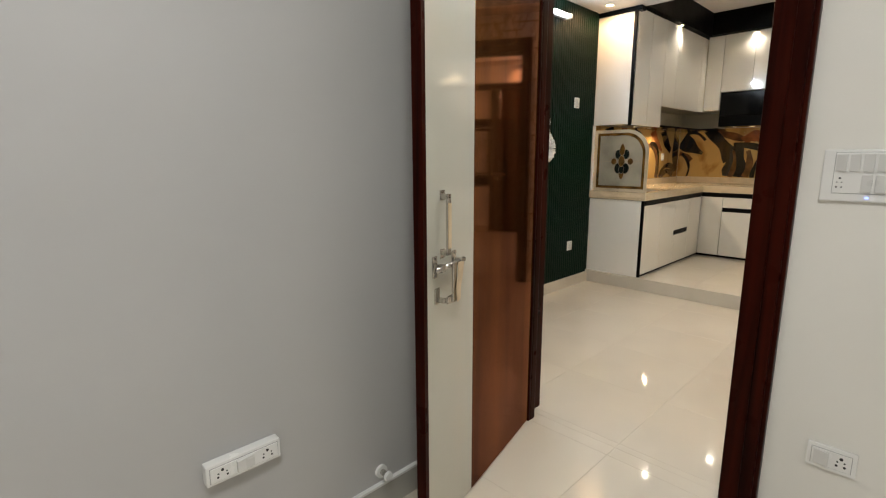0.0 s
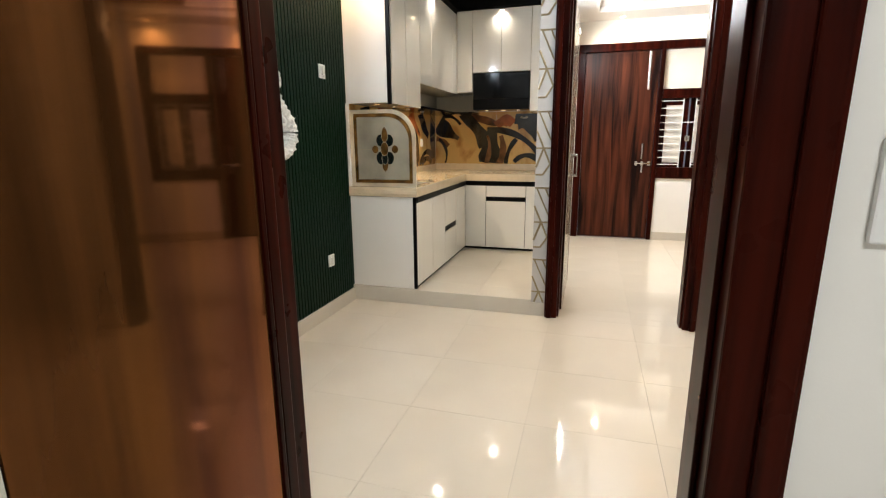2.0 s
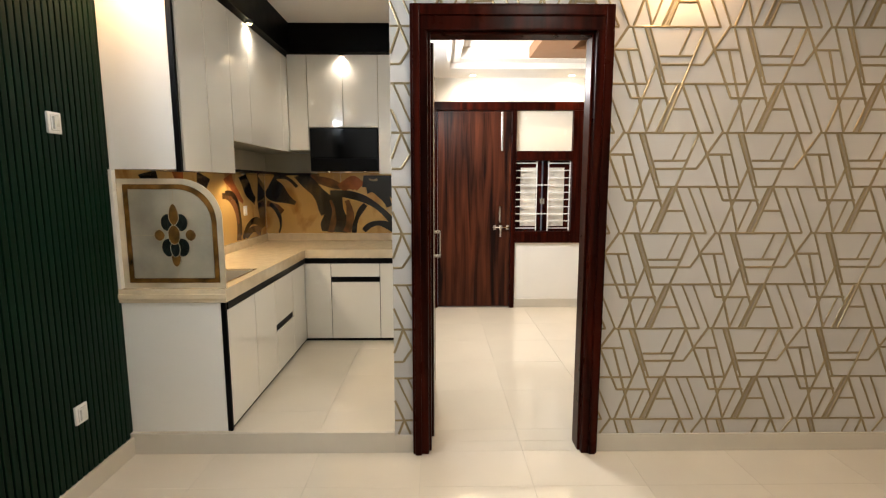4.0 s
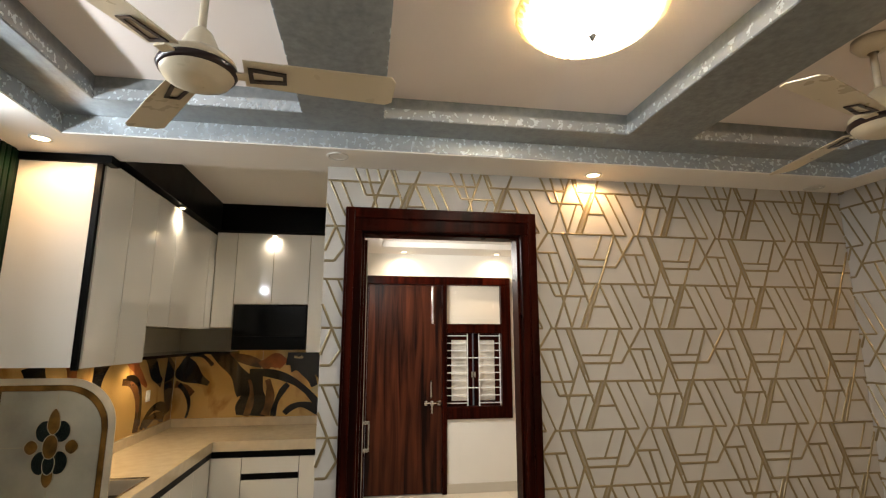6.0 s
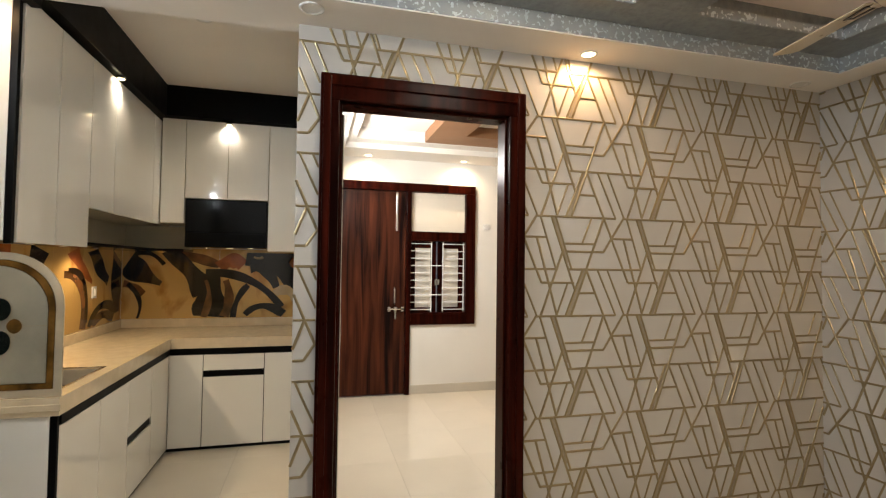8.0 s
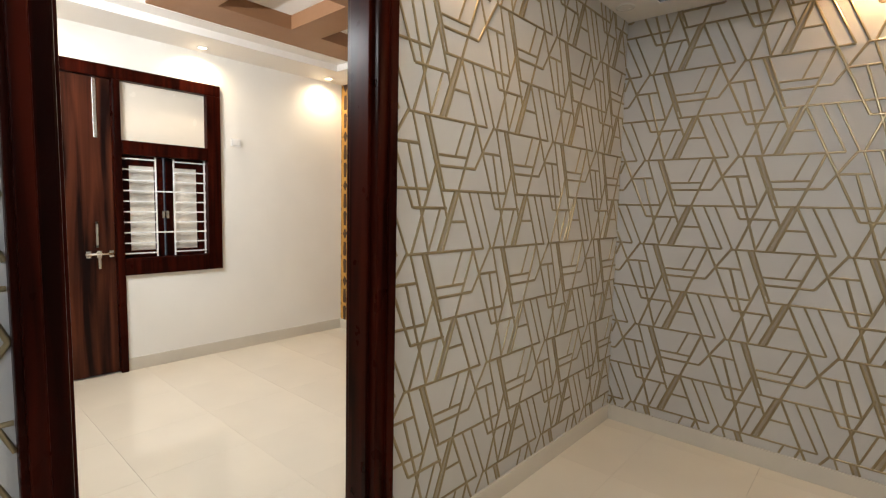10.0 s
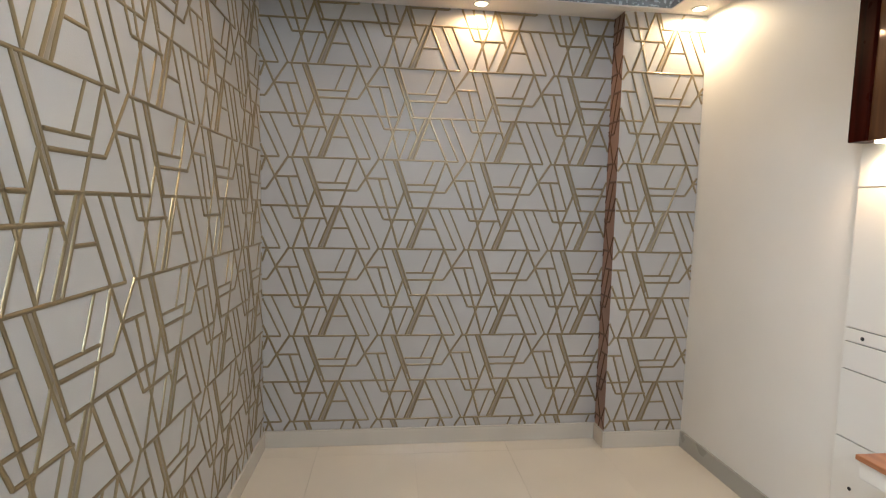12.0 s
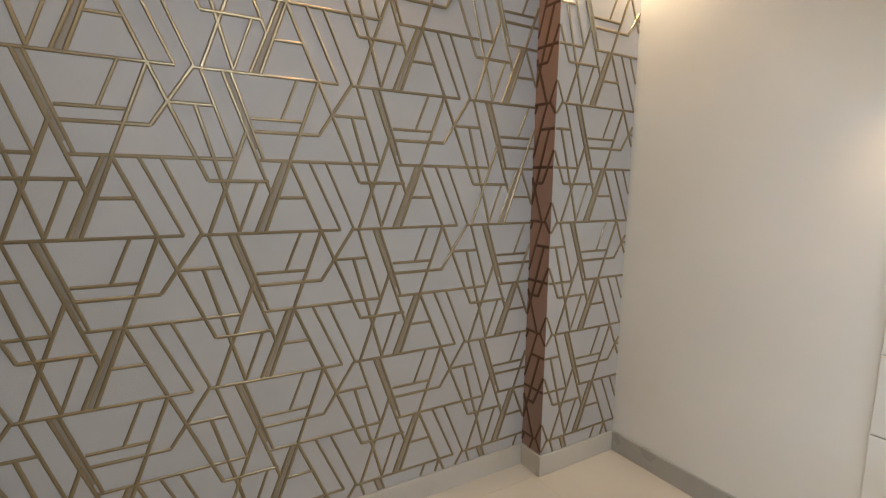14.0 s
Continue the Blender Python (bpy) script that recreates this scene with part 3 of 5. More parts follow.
leaf_part("edge_lipping", boxes((LEAF_OUT - 0.020, -0.001, 0.0, LEAF_OUT, 0.031, 2.06), bevel=0.002), FRAME_WOOD, leaf, "dark wooden edge strip")
HX = 0.766
pull = leaf_part("pull_handle", boxes((HX - 0.010, -0.026, 0.894, HX + 0.010, -0.019, 1.071), (HX - 0.010, -0.026, 1.056, HX + 0.010, 0.0, 1.071), (HX - 0.010, -0.026, 0.894, HX + 0.010, 0.0, 0.909), bevel=0.003), STEEL, leaf, "square brushed steel pull handle")
for z in (1.067, 0.897):
    leaf_part("pull_plate", boxes((HX - 0.012, -0.003, z - 0.014, HX + 0.012, 0.0, z + 0.014), bevel=0.001), STEEL, pull)
leaf_part("pull_tape", boxes((HX - 0.008, -0.028, 0.915, HX + 0.008, -0.026, 1.045)), TAPE, pull, "brown protective tape")
RZ = 0.864
bolt = leaf_part("aldrop_bolt", cyl(cyl(bmesh.new(), (0.677, -0.024, RZ + 0.004), (0.832, -0.024, RZ - 0.002), 0.0075), (0.832, -0.024, RZ - 0.002), (0.837, -0.024, RZ - 0.002), 0.010), STEEL, leaf, "round steel sliding bolt", True)
for bx, z0, z1 in ((0.810, 0.832, 0.896), (0.700, 0.852, 0.896)):
    leaf_part("bolt_plate", boxes((bx - 0.012, -0.004, z0, bx + 0.012, 0.0, z1), (bx - 0.009, -0.034, RZ - 0.011, bx + 0.009, -0.004, RZ + 0.011), bevel=0.002), STEEL, bolt)
    for z in (z0 + 0.007, z1 - 0.007):
        leaf_part("screw", cyl(bmesh.new(), (bx, -0.005, z), (bx, -0.0035, z), 0.0035, seg=10), PLASTIC_DARK, bolt)
leaf_part("hasp", boxes((0.739, -0.036, 0.752, 0.763, -0.030, RZ + 0.008), (0.743, -0.032, 0.752, 0.787, -0.026, 0.776), bevel=0.004), STEEL, bolt, "steel hasp hanging from the bolt")
leaf_part("staple", boxes((0.784, -0.004, 0.752, 0.810, 0.0, 0.800), (0.787, -0.026, 0.757, 0.799, -0.004, 0.772), bevel=0.002), STEEL, bolt)
leaf_part("hanging_tape", prism(bmesh.new(), [(0.709, 0.868), (0.739, 0.872), (0.743, 0.83), (0.751, 0.79), (0.744, 0.752), (0.729, 0.758), (0.725, 0.80), (0.713, 0.835)], 0.003, lambda u, v, w: (u, -0.042 + w, v)), TAPE, bolt, "loose strip of brown masking tape")

# door of the second room, folded back along the partition
leaf2 = thing("room_door", (0.12, 2.70, 0.01), "open dark wooden door seen nearly edge-on", "door")
part("core", boxes((0.135, 2.692, 0.01, 0.90, 2.711, 2.07)), FRAME_WOOD, leaf2)
part("cream_face", boxes((0.137, 2.688, 0.01, 0.898, 2.692, 2.07)), CREAM_LAM, leaf2, "cream laminate face")
part("brown_face", boxes((0.137, 2.711, 0.01, 0.898, 2.715, 2.07)), DOOR_DARK, leaf2)
part("edge_lipping", boxes((0.899, 2.686, 0.01, 0.911, 2.717, 2.07), bevel=0.002), FRAME_WOOD, leaf2)
part("pull_handle", boxes((0.80, 2.650, 0.90, 0.82, 2.658, 1.08), (0.80, 2.650, 1.06, 0.82, 2.688, 1.08), (0.80, 2.650, 0.90, 0.82, 2.688, 0.92), bevel=0.003), STEEL, leaf2, "steel pull handle")

# balcony door and window unit in one frame
fr = thing("door_window_frame", (EAST + 0.04, 1.9, 0), "dark wooden frame holding a door, a window and a fanlight", "window frame")
FX0, FX1 = EAST - 0.03, EAST + 0.10
part("head", boxes((FX0, 1.095, 2.16, FX1, 2.75, 2.25), bevel=0.006), FRAME_WOOD, fr)
part("jamb", boxes((FX0, 1.095, 0.735, FX1, 1.205, 2.16), bevel=0.006), FRAME_WOOD, fr)
part("jamb", boxes((FX0, 2.67, 0, FX1, 2.75, 2.16), bevel=0.006), FRAME_WOOD, fr)
part("mullion", boxes((FX0, 1.815, 0, FX1, 1.865, 2.16), bevel=0.006), FRAME_WOOD, fr)
part("sill", boxes((FX0, 1.205, 0.735, FX1, 1.815, 0.862), bevel=0.006), FRAME_WOOD, fr)
part("transom", boxes((FX0, 1.205, 1.632, FX1, 1.815, 1.735), bevel=0.006), FRAME_WOOD, fr)
part("fanlight", boxes((EAST + 0.03, 1.205, 1.735, EAST + 0.036, 1.815, 2.16)), MILK, fr, "frosted fanlight pane")
for y0, y1 in ((1.205, 1.50), (1.52, 1.815)):
    win = thing("window_casement", (EAST + 0.05, (y0 + y1) / 2, 0.862), "dark wooden window casement with a frosted pane", "window", "casements")
    part("casement_frame", boxes((EAST + 0.05, y0, 0.862, EAST + 0.085, y0 + 0.062, 1.632), (EAST + 0.05, y1 - 0.062, 0.862, EAST + 0.085, y1, 1.632),
                                 (EAST + 0.05, y0 + 0.062, 0.862, EAST + 0.085, y1 - 0.062, 0.915), (EAST + 0.05, y0 + 0.062, 1.56, EAST + 0.085, y1 - 0.062, 1.632), bevel=0.003), FRAME_WOOD, win)
    part("pane", boxes((EAST + 0.062, y0 + 0.06, 0.913, EAST + 0.067, y1 - 0.06, 1.562)), PANE_FILM, win, "pale filmed window pane")
    part("stay", boxes((EAST + 0.04, (y1 if y0 < 1.4 else y0) - 0.016, 1.16, EAST + 0.05, (y1 if y0 < 1.4 else y0) + 0.016, 1.22), bevel=0.002), STEEL, win)
grille = thing("window_grille", (EAST + 0.02, 1.51, 0.862), "white-painted steel bars across the window", "window grille")
for i in range(10):
    z = 0.895 + i * 0.079
    for y0, y1 in (((1.207, 1.813),) if i in (2, 6) else ((1.207, 1.45), (1.58, 1.813))):
        part("bar", boxes((EAST + 0.014, y0, z - 0.005, EAST + 0.022, y1, z + 0.005), bevel=0.001), PLASTIC, grille)
for y in (1.215, 1.45, 1.58):
    part("upright", boxes((EAST + 0.022, y - 0.006, 0.864, EAST + 0.028, y + 0.006, 1.630)), PLASTIC, grille)
d3 = thing("balcony_door", (EAST + 0.02, 2.25, 0), "closed dark walnut-grained door with steel bolts", "door")
part("leaf", boxes((EAST + 0.01, 1.868, 0.008, EAST + 0.045, 2.667, 2.157), bevel=0.003), DOOR_DARK, d3)
part("tower_bolt", boxes((EAST - 0.004, 1.955, 1.735, EAST + 0.01, 1.980, 2.15), bevel=0.003), STEEL, d3, "long steel tower bolt")
part("pull_handle", boxes((EAST - 0.030, 1.978, 0.955, EAST - 0.022, 1.994, 1.14), (EAST - 0.030, 1.978, 1.122, EAST + 0.01, 1.994, 1.14), (EAST - 0.030, 1.978, 0.955, EAST + 0.01, 1.994, 0.973), bevel=0.002), STEEL, d3)
al = part("aldrop_bolt", cyl(bmesh.new(), (EAST - 0.02, 1.88, 0.905), (EAST - 0.02, 2.06, 0.905), 0.009), STEEL, d3, "steel sliding bolt", True)
for y in (1.90, 1.975, 2.04):
    part("bolt_plate", boxes((EAST - 0.024, y - 0.016, 0.88, EAST + 0.01, y + 0.016, 0.93), bevel=0.004), STEEL, al)
part("bolt_drop", boxes((EAST - 0.028, 1.965, 0.80, EAST - 0.012, 1.985, 0.89), bevel=0.004), STEEL, al)
setting("backdrop", boxes((4.6, -0.8, -0.2, 4.7, 3.6, 3.2)), OUTSIDE, "sunlit pale wall across the balcony", "backdrop")
setting("ground", boxes((3.11, -0.8, -0.2, 4.6, 3.6, -0.05)), OUTSIDE, "pale balcony floor", "ground")


# ---- electrical plates ----
def plate(name, label, axis, wall, c0, c1, z0, z1, cells, sign, depth=0.012, sockets=(), blanks=(), blue=(), rim=None):
    """A moulded plate on a wall. axis 'x': the wall is a plane of x and c runs along y; 'y': the reverse. cells: (columns, rows)."""
    def at(c, z, w):
        return (wall + sign * w, c, z) if axis == "x" else (c, wall + sign * w, z)

    def bx(bm, a0, a1, b0, b1, w0, w1, bev):
        p, q = at(a0, b0, w0), at(a1, b1, w1)
        return box(bm, *[min(p[i], q[i]) for i in range(3)], *[max(p[i], q[i]) for i in range(3)], bevel=bev)

    th = thing(name, at((c0 + c1) / 2, z0, 0), label, "switch plate" if "switch" in name else "socket")
    part("surround", bx(bmesh.new(), c0, c1, z0, z1, 0.0, depth, 0.004), PLASTIC, th)
    m, low, high = rim if rim else (0.16 * (z1 - z0),) * 3
    # a grey outline stands in for the shadow in the gap round the insert
    part("groove", bx(bmesh.new(), c0 + m - 0.0012, c1 - m + 0.0012, z0 + low - 0.0012, z1 - high + 0.0012, depth - 0.003, depth + 0.0006, 0), GAP_SHADE, th)
    part("insert", bx(bmesh.new(), c0 + m, c1 - m, z0 + low, z1 - high, depth - 0.002, depth + 0.003, 0.0015), PLASTIC, th)
    cw, ch = (c1 - c0 - 2 * m) / cells[0], (z1 - z0 - low - high) / cells[1]
    for i in range(cells[0]):
        for j in range(cells[1]):
            a, b = c0 + m + i * cw, z0 + low + j * ch
            if (i, j) in sockets:
                for du, dv, r in ((0.5, 0.74, 0.10), (0.3, 0.30, 0.075), (0.7, 0.30, 0.075), (0.32, 0.54, 0.055), (0.68, 0.54, 0.055)):
                    r *= min(cw, ch)
                    bm = cyl(bmesh.new(), at(a + du * cw, b + dv * ch, depth + 0.0025), at(a + du * cw, b + dv * ch, depth + 0.004), r, seg=10)
                    part("socket_hole", bm, PLASTIC_DARK, th)
            elif (i, j) not in blanks:
                lit = (i, j) in blue
                bm = bx(bmesh.new(), a + (0.42 if lit else 0.10) * cw, a + 0.90 * cw, b + (0.36 if lit else 0.08) * ch, b + 0.92 * ch, depth + 0.002, depth + 0.013, 0.0015)
                k = 0 if axis == "x" else 1
                for v in bm.verts:
                    if (v.co[k] - wall) * sign > depth + 0.006:
                        v.co[k] -= sign * 0.0085 * (v.co[1 - k] - a) / cw
                part("rocker", bm, BLUE_ROCKER if lit else ROCKER, th, "blue rocker" if lit else "")
    return th


sb = plate("switch_board", "white modular switch board with rockers, one blue, and one socket", "x", -2.48, 1.966, 2.190, 1.062, 1.200, (6, 2), -1, sockets=((5, 0),), blanks=((4, 0),), blue=((0, 1),), rim=(0.027, 0.022, 0.008))
part("indicator", boxes((-2.4945, 2.084, 1.071, -2.4915, 2.092, 1.0745)), BLUE_LED, sb, "small blue indicator lamp")
plate("socket_plate", "white two-module socket plate low on the wall", "x", -2.48, 2.016, 2.133, 0.275, 0.350, (2, 1), -1, sockets=((0, 0),))
plate("socket_box", "white surface-mounted double socket box on the grey wall", "y", 3.157, -3.858, -3.665, 0.382, 0.438, (3, 1), -1, depth=0.030, sockets=((0, 0), (2, 0)))
plate("switch_plate", "small white switch on the green wall", "y", NORTH - 0.012, -0.362, -0.292, 1.585, 1.672, (1, 1), -1)
plate("socket_plate", "small white blank plate on the green wall", "y", NORTH - 0.012, -0.378, -0.308, 0.345, 0.428, (1, 1), -1)
plate("socket_plate", "long white socket plate low on the green wall", "y", NORTH - 0.012, -1.258, -1.045, 0.350, 0.412, (4, 1), -1)
plate("socket_plate", "white socket on the printed glass splashback", "y", NORTH - 0.006, 1.595, 1.655, 1.125, 1.205, (1, 1), -1, depth=0.010)
plate("switch_plate", "small white plate on the cream wall", "x", EAST, 0.912, 1.0, 1.775, 1.842, (2, 1), -1)
stop = thing("door_stop", (-3.31, 3.157, 0.145), "white wall-mounted magnetic door stop", "door stop")
part("base", cyl(bmesh.new(), (-3.31, 3.157, 0.145), (-3.31, 3.147, 0.145), 0.022), PLASTIC, stop, smooth=False)
part("stem", cyl(bmesh.new(), (-3.31, 3.147, 0.145), (-3.31, 3.118, 0.145), 0.010), STEEL, stop)
part("cap", cyl(bmesh.new(), (-3.31, 3.118, 0.145), (-3.31, 3.108, 0.145), 0.017, 0.014), PLASTIC, stop)

# ---- green wall and the wrapped pipe ----
GX, PITCH = -2.36, 0.0335
slat = mesh_of("slat", boxes((0, NORTH - 0.012, SK, 0.0255, NORTH, SOFFIT), bevel=0.003), GREEN)
i = 0
while GX + i * PITCH + 0.026 < -0.004:
    ob = new("slat", slat)
    ob.location.x = GX + i * PITCH
    ob.parent = wall_north
    i += 1


def tube(name, points, radius, material, parent, label="", lumps=0.0, res=6):
    """A round tube along a smooth curve of points, turned into a mesh; lumps makes it uneven like wound film."""
    pts = [Vector(p) for p in points]
    path = []
    for i in range(len(pts) - 1):
        p0, p1, p2, p3 = pts[max(i - 1, 0)], pts[i], pts[i + 1], pts[min(i + 2, len(pts) - 1)]
        for k in range(res):
            s = k / res
            path.append(0.5 * ((2 * p1) + (p2 - p0) * s + (2 * p0 - 5 * p1 + 4 * p2 - p3) * s * s + (3 * p1 - p0 - 3 * p2 + p3) * s ** 3))
    path.append(pts[-1])
    bm = bmesh.new()
    rings = []
    for i, p in enumerate(path):
        d = (path[min(i + 1, len(path) - 1)] - path[max(i - 1, 0)]).normalized()
        q = d.to_track_quat("Z", "Y")
        ring = []
        for k in range(12):
            a = 2 * math.pi * k / 12
            r = radius * (1 + lumps * (0.6 * math.sin(i * 1.9 + 2 * a) + 0.7 * random.uniform(-1, 1)))
            ring.append(bm.verts.new(p + q @ Vector((r * math.cos(a), r * math.sin(a), 0))))
        rings.append(ring)
    for a, b in zip(rings, rings[1:]):
        for k in range(12):
            j = (k + 1) % 12
            bm.faces.new((a[k], a[j], b[j], b[k]))
    bm.faces.new(rings[0])
    bm.faces.new(rings[-1])
    bmesh.ops.recalc_face_normals(bm, faces=bm.faces)
    return part(name, bm, material, parent, label, lumps < 0.05)


py = 3.25
cord = thing("intercom_phone", (-2.33, py, 1.10), "white intercom handset with its coiled cord wrapped in crinkled film", "intercom")
part("wall_base", boxes((-2.37, 3.262, 1.34, -2.305, 3.345, 1.70), bevel=0.008), PLASTIC, cord)
part("handset", boxes((-2.305, 3.258, 1.358, -2.240, 3.318, 1.69), bevel=0.020), PLASTIC, cord, "smooth white handset")
tube("coiled_cord", [(-2.262, py + 0.02, 1.37), (-2.254, py, 1.345), (-2.258, py, 1.31), (-2.248, py, 1.285), (-2.228, py, 1.262), (-2.205, py, 1.238), (-2.200, py, 1.212),
                     (-2.218, py, 1.182), (-2.250, py, 1.168), (-2.30, py + 0.005, 1.172), (-2.36, py + 0.01, 1.185)], 0.0165, WRAP, cord, "cord wrapped in crinkled white film", lumps=0.20)
tube("thin_lead", [(-2.36, py, 1.285), (-2.285, py - 0.008, 1.272), (-2.240, py - 0.012, 1.248), (-2.252, py - 0.008, 1.232), (-2.36, py, 1.222)], 0.0045, PLASTIC, cord)


# ---- kitchen ----
PZ, BASE_TOP, CT = 0.112, 0.793, 0.865
BX, BY, WX = 1.49, 3.75, 2.12
UY, UX = 3.92, 1.79


def unit(name, label, x0, y0, z0, x1, y1, z1, group):
    th = thing(name, ((x0 + x1) / 2, (y0 + y1) / 2, z0), label, "cabinet", group)
    return th


def front_x(name, x, y0, y1, z0, z1, parent, g=0.0022, label=""):
    """A gloss door panel in a plane of x, facing -x."""
    return part(name, boxes((x - 0.018, y0 + g, z0 + g, x, y1 - g, z1 - g), bevel=0.0015), CABINET, parent, label)


def front_y(name, y, x0, x1, z0, z1, parent, g=0.0022, label=""):
    return part(name, boxes((x0 + g, y - 0.018, z0 + g, x1 - g, y, z1 - g), bevel=0.0015), CABINET, parent, label)


LB = "gloss white base cabinet with black recessed pulls"
# long side, fronts facing the back of the hall's south
u = unit("base_cabinet", "gloss white end base cabinet with a black front edge", 0.015, BY, PZ, 0.40, NORTH, BASE_TOP, "base cabinets")
part("end_panel", boxes((0.012, BY + 0.008, PZ, 0.030, NORTH - 0.002, BASE_TOP), bevel=0.0015), CABINET, u)
part("edge_strip", boxes((0.012, BY - 0.018, PZ, 0.028, BY + 0.006, BASE_TOP), bevel=0.001), BLACK, u, "black edge strip")
part("carcass", boxes((0.030, BY + 0.002, PZ + 0.01, 0.40, NORTH - 0.002, BASE_TOP - 0.002)), BLACK, u)
front_y("door", BY, 0.030, 0.40, PZ + 0.02, 0.752, u)
u = unit("base_cabinet", LB, 0.40, BY, PZ, 0.75, NORTH, BASE_TOP, "base cabinets")
part("carcass", boxes((0.402, BY + 0.002, PZ + 0.01, 0.75, NORTH - 0.002, BASE_TOP - 0.002)), BLACK, u)
front_y("door", BY, 0.40, 0.75, PZ + 0.02, 0.752, u)
u = unit("drawer_cabinet", "gloss white drawer cabinet with a black pull slot", 0.75, BY, PZ, 1.13, NORTH, BASE_TOP, "base cabinets")
part("carcass", boxes((0.752, BY + 0.002, PZ + 0.01, 1.13, NORTH - 0.002, BASE_TOP - 0.002)), BLACK, u)
front_y("drawer", BY, 0.75, 1.13, 0.456, 0.752, u)
front_y("drawer", BY, 0.75, 1.13, PZ + 0.02, 0.412, u)
part("pull_slot", boxes((0.757, BY - 0.012, 0.414, 1.124, BY, 0.454)), BLACK, u, "black recessed pull")
u = unit("base_cabinet", LB, 1.13, BY, PZ, BX, NORTH, BASE_TOP, "base cabinets")
part("carcass", boxes((1.132, BY + 0.002, PZ + 0.01, BX + 0.02, NORTH - 0.002, BASE_TOP - 0.002)), BLACK, u)
front_y("door", BY, 1.13, BX - 0.018, PZ + 0.02, 0.752, u)
# back side
for y0, y1, kind in ((3.524, BY - 0.018, "plain"), (3.133, 3.524, "drawer"), (PAPER_END + 0.004, 3.133, "plain")):
    u = unit("drawer_cabinet" if kind == "drawer" else "base_cabinet", "gloss white cabinet with one drawer above a door" if kind == "drawer" else LB, BX, y0, PZ, WX, y1, BASE_TOP, "base cabinets")
    part("carcass", boxes((BX + 0.002, y0 + 0.001, PZ + 0.01, WX - 0.002, y1 - 0.001, BASE_TOP - 0.002)), BLACK, u)
    if kind == "drawer":
        front_x("drawer", BX, y0, y1, 0.642, 0.752, u)
        part("pull_slot", boxes((BX - 0.012, y0 + 0.004, 0.604, BX, y1 - 0.004, 0.640)), BLACK, u, "black recessed pull")
        front_x("door", BX, y0, y1, PZ + 0.022, 0.602, u)
    else:
        front_x("door", BX, y0, y1, PZ + 0.022, 0.752, u)
tagged(part("plinth", boxes((0.03, BY - 0.006, PZ, BX - 0.004, BY + 0.001, PZ + 0.018), (BX - 0.004, PAPER_END + 0.004, PZ, BX + 0.001, BY - 0.006, PZ + 0.020)), BLACK),
       "black plinth line under the base cabinets", "plinth")
# worktop with the sink cut in
SX0, SX1, SY0, SY1 = 0.10, 0.555, 3.785, 4.10
CF, CB = 3.722, 1.462
top = thing("worktop", (0.7, 4.0, BASE_TOP), "L-shaped polished cream stone worktop with a thick edge", "worktop")
slab = part("slab", boxes((0.0, CF, BASE_TOP + 0.004, SX0, NORTH, CT), (SX0, CF, BASE_TOP + 0.004, SX1, SY0, CT), (SX0, SY1, BASE_TOP + 0.004, SX1, NORTH, CT),
                   (SX1, CF, BASE_TOP + 0.004, WX, NORTH, CT), (CB, PAPER_END + 0.002, BASE_TOP + 0.004, WX, CF, CT)), STONE, top)
part("edge_step", boxes((-0.008, CF - 0.008, 0.815, 0.0, NORTH, 0.842), bevel=0.003), STONE, top, "rounded lower lip of the stone edge")
part("shadow_profile", boxes((0.03, CF + 0.004, 0.756, CB + 0.03, CF + 0.026, BASE_TOP + 0.003), (CB + 0.008, PAPER_END + 0.004, 0.756, CB + 0.026, CF + 0.004, BASE_TOP + 0.003)), BLACK, top, "black recessed profile under the edge")
part("upstand", boxes((0.03, NORTH - 0.020, CT, WX - 0.020, NORTH, 0.930), (WX - 0.020, PAPER_END + 0.002, CT, WX, NORTH, 0.930), bevel=0.002), STONE, top)
sink = thing("sink", (0.33, 3.94, 0.70), "stainless steel sink sunk in the worktop", "sink")
part("bowl", boxes((SX0, SY0, 0.70, SX1, SY1, 0.706), (SX0, SY0, 0.706, SX0 + 0.004, SY1, 0.860), (SX1 - 0.004, SY0, 0.706, SX1, SY1, 0.860), (SX0, SY0, 0.706, SX1, SY0 + 0.004, 0.860), (SX0, SY1 - 0.004, 0.706, SX1, SY1, 0.860)), SATIN, sink)
part("rim", boxes((SX0 - 0.012, SY0 - 0.012, CT + 0.001, SX1 + 0.012, SY0, CT + 0.004), (SX0 - 0.012, SY1, CT + 0.001, SX1 + 0.012, SY1 + 0.012, CT + 0.004), (SX0 - 0.012, SY0, CT + 0.001, SX0, SY1, CT + 0.004), (SX1, SY0, CT + 0.001, SX1 + 0.012, SY1, CT + 0.004)), STEEL, sink)
# printed splashback
sp = thing("splashback", (1.0, NORTH, 0.93), "printed glass splashback with black and amber plumes", "splashback")
PB = (0.03, 0.56, 1.09, 1.62, WX - 0.006)
for a, b in zip(PB, PB[1:]):
    part("panel", boxes((a + 0.001, NORTH - 0.006, 0.931, b - 0.001, NORTH, 1.462)), MURAL, sp)
for a, b in ((PAPER_END + 0.002, 3.55), (3.55, NORTH - 0.006)):
    part("panel", boxes((WX - 0.006, a + 0.001, 0.931, WX, b - 0.001, 1.484)), MURAL, sp)
part("end_trim", boxes((0.0, NORTH - 0.018, CT, 0.028, NORTH, 1.452), bevel=0.002), PLASTIC, sp, "white edge trim")


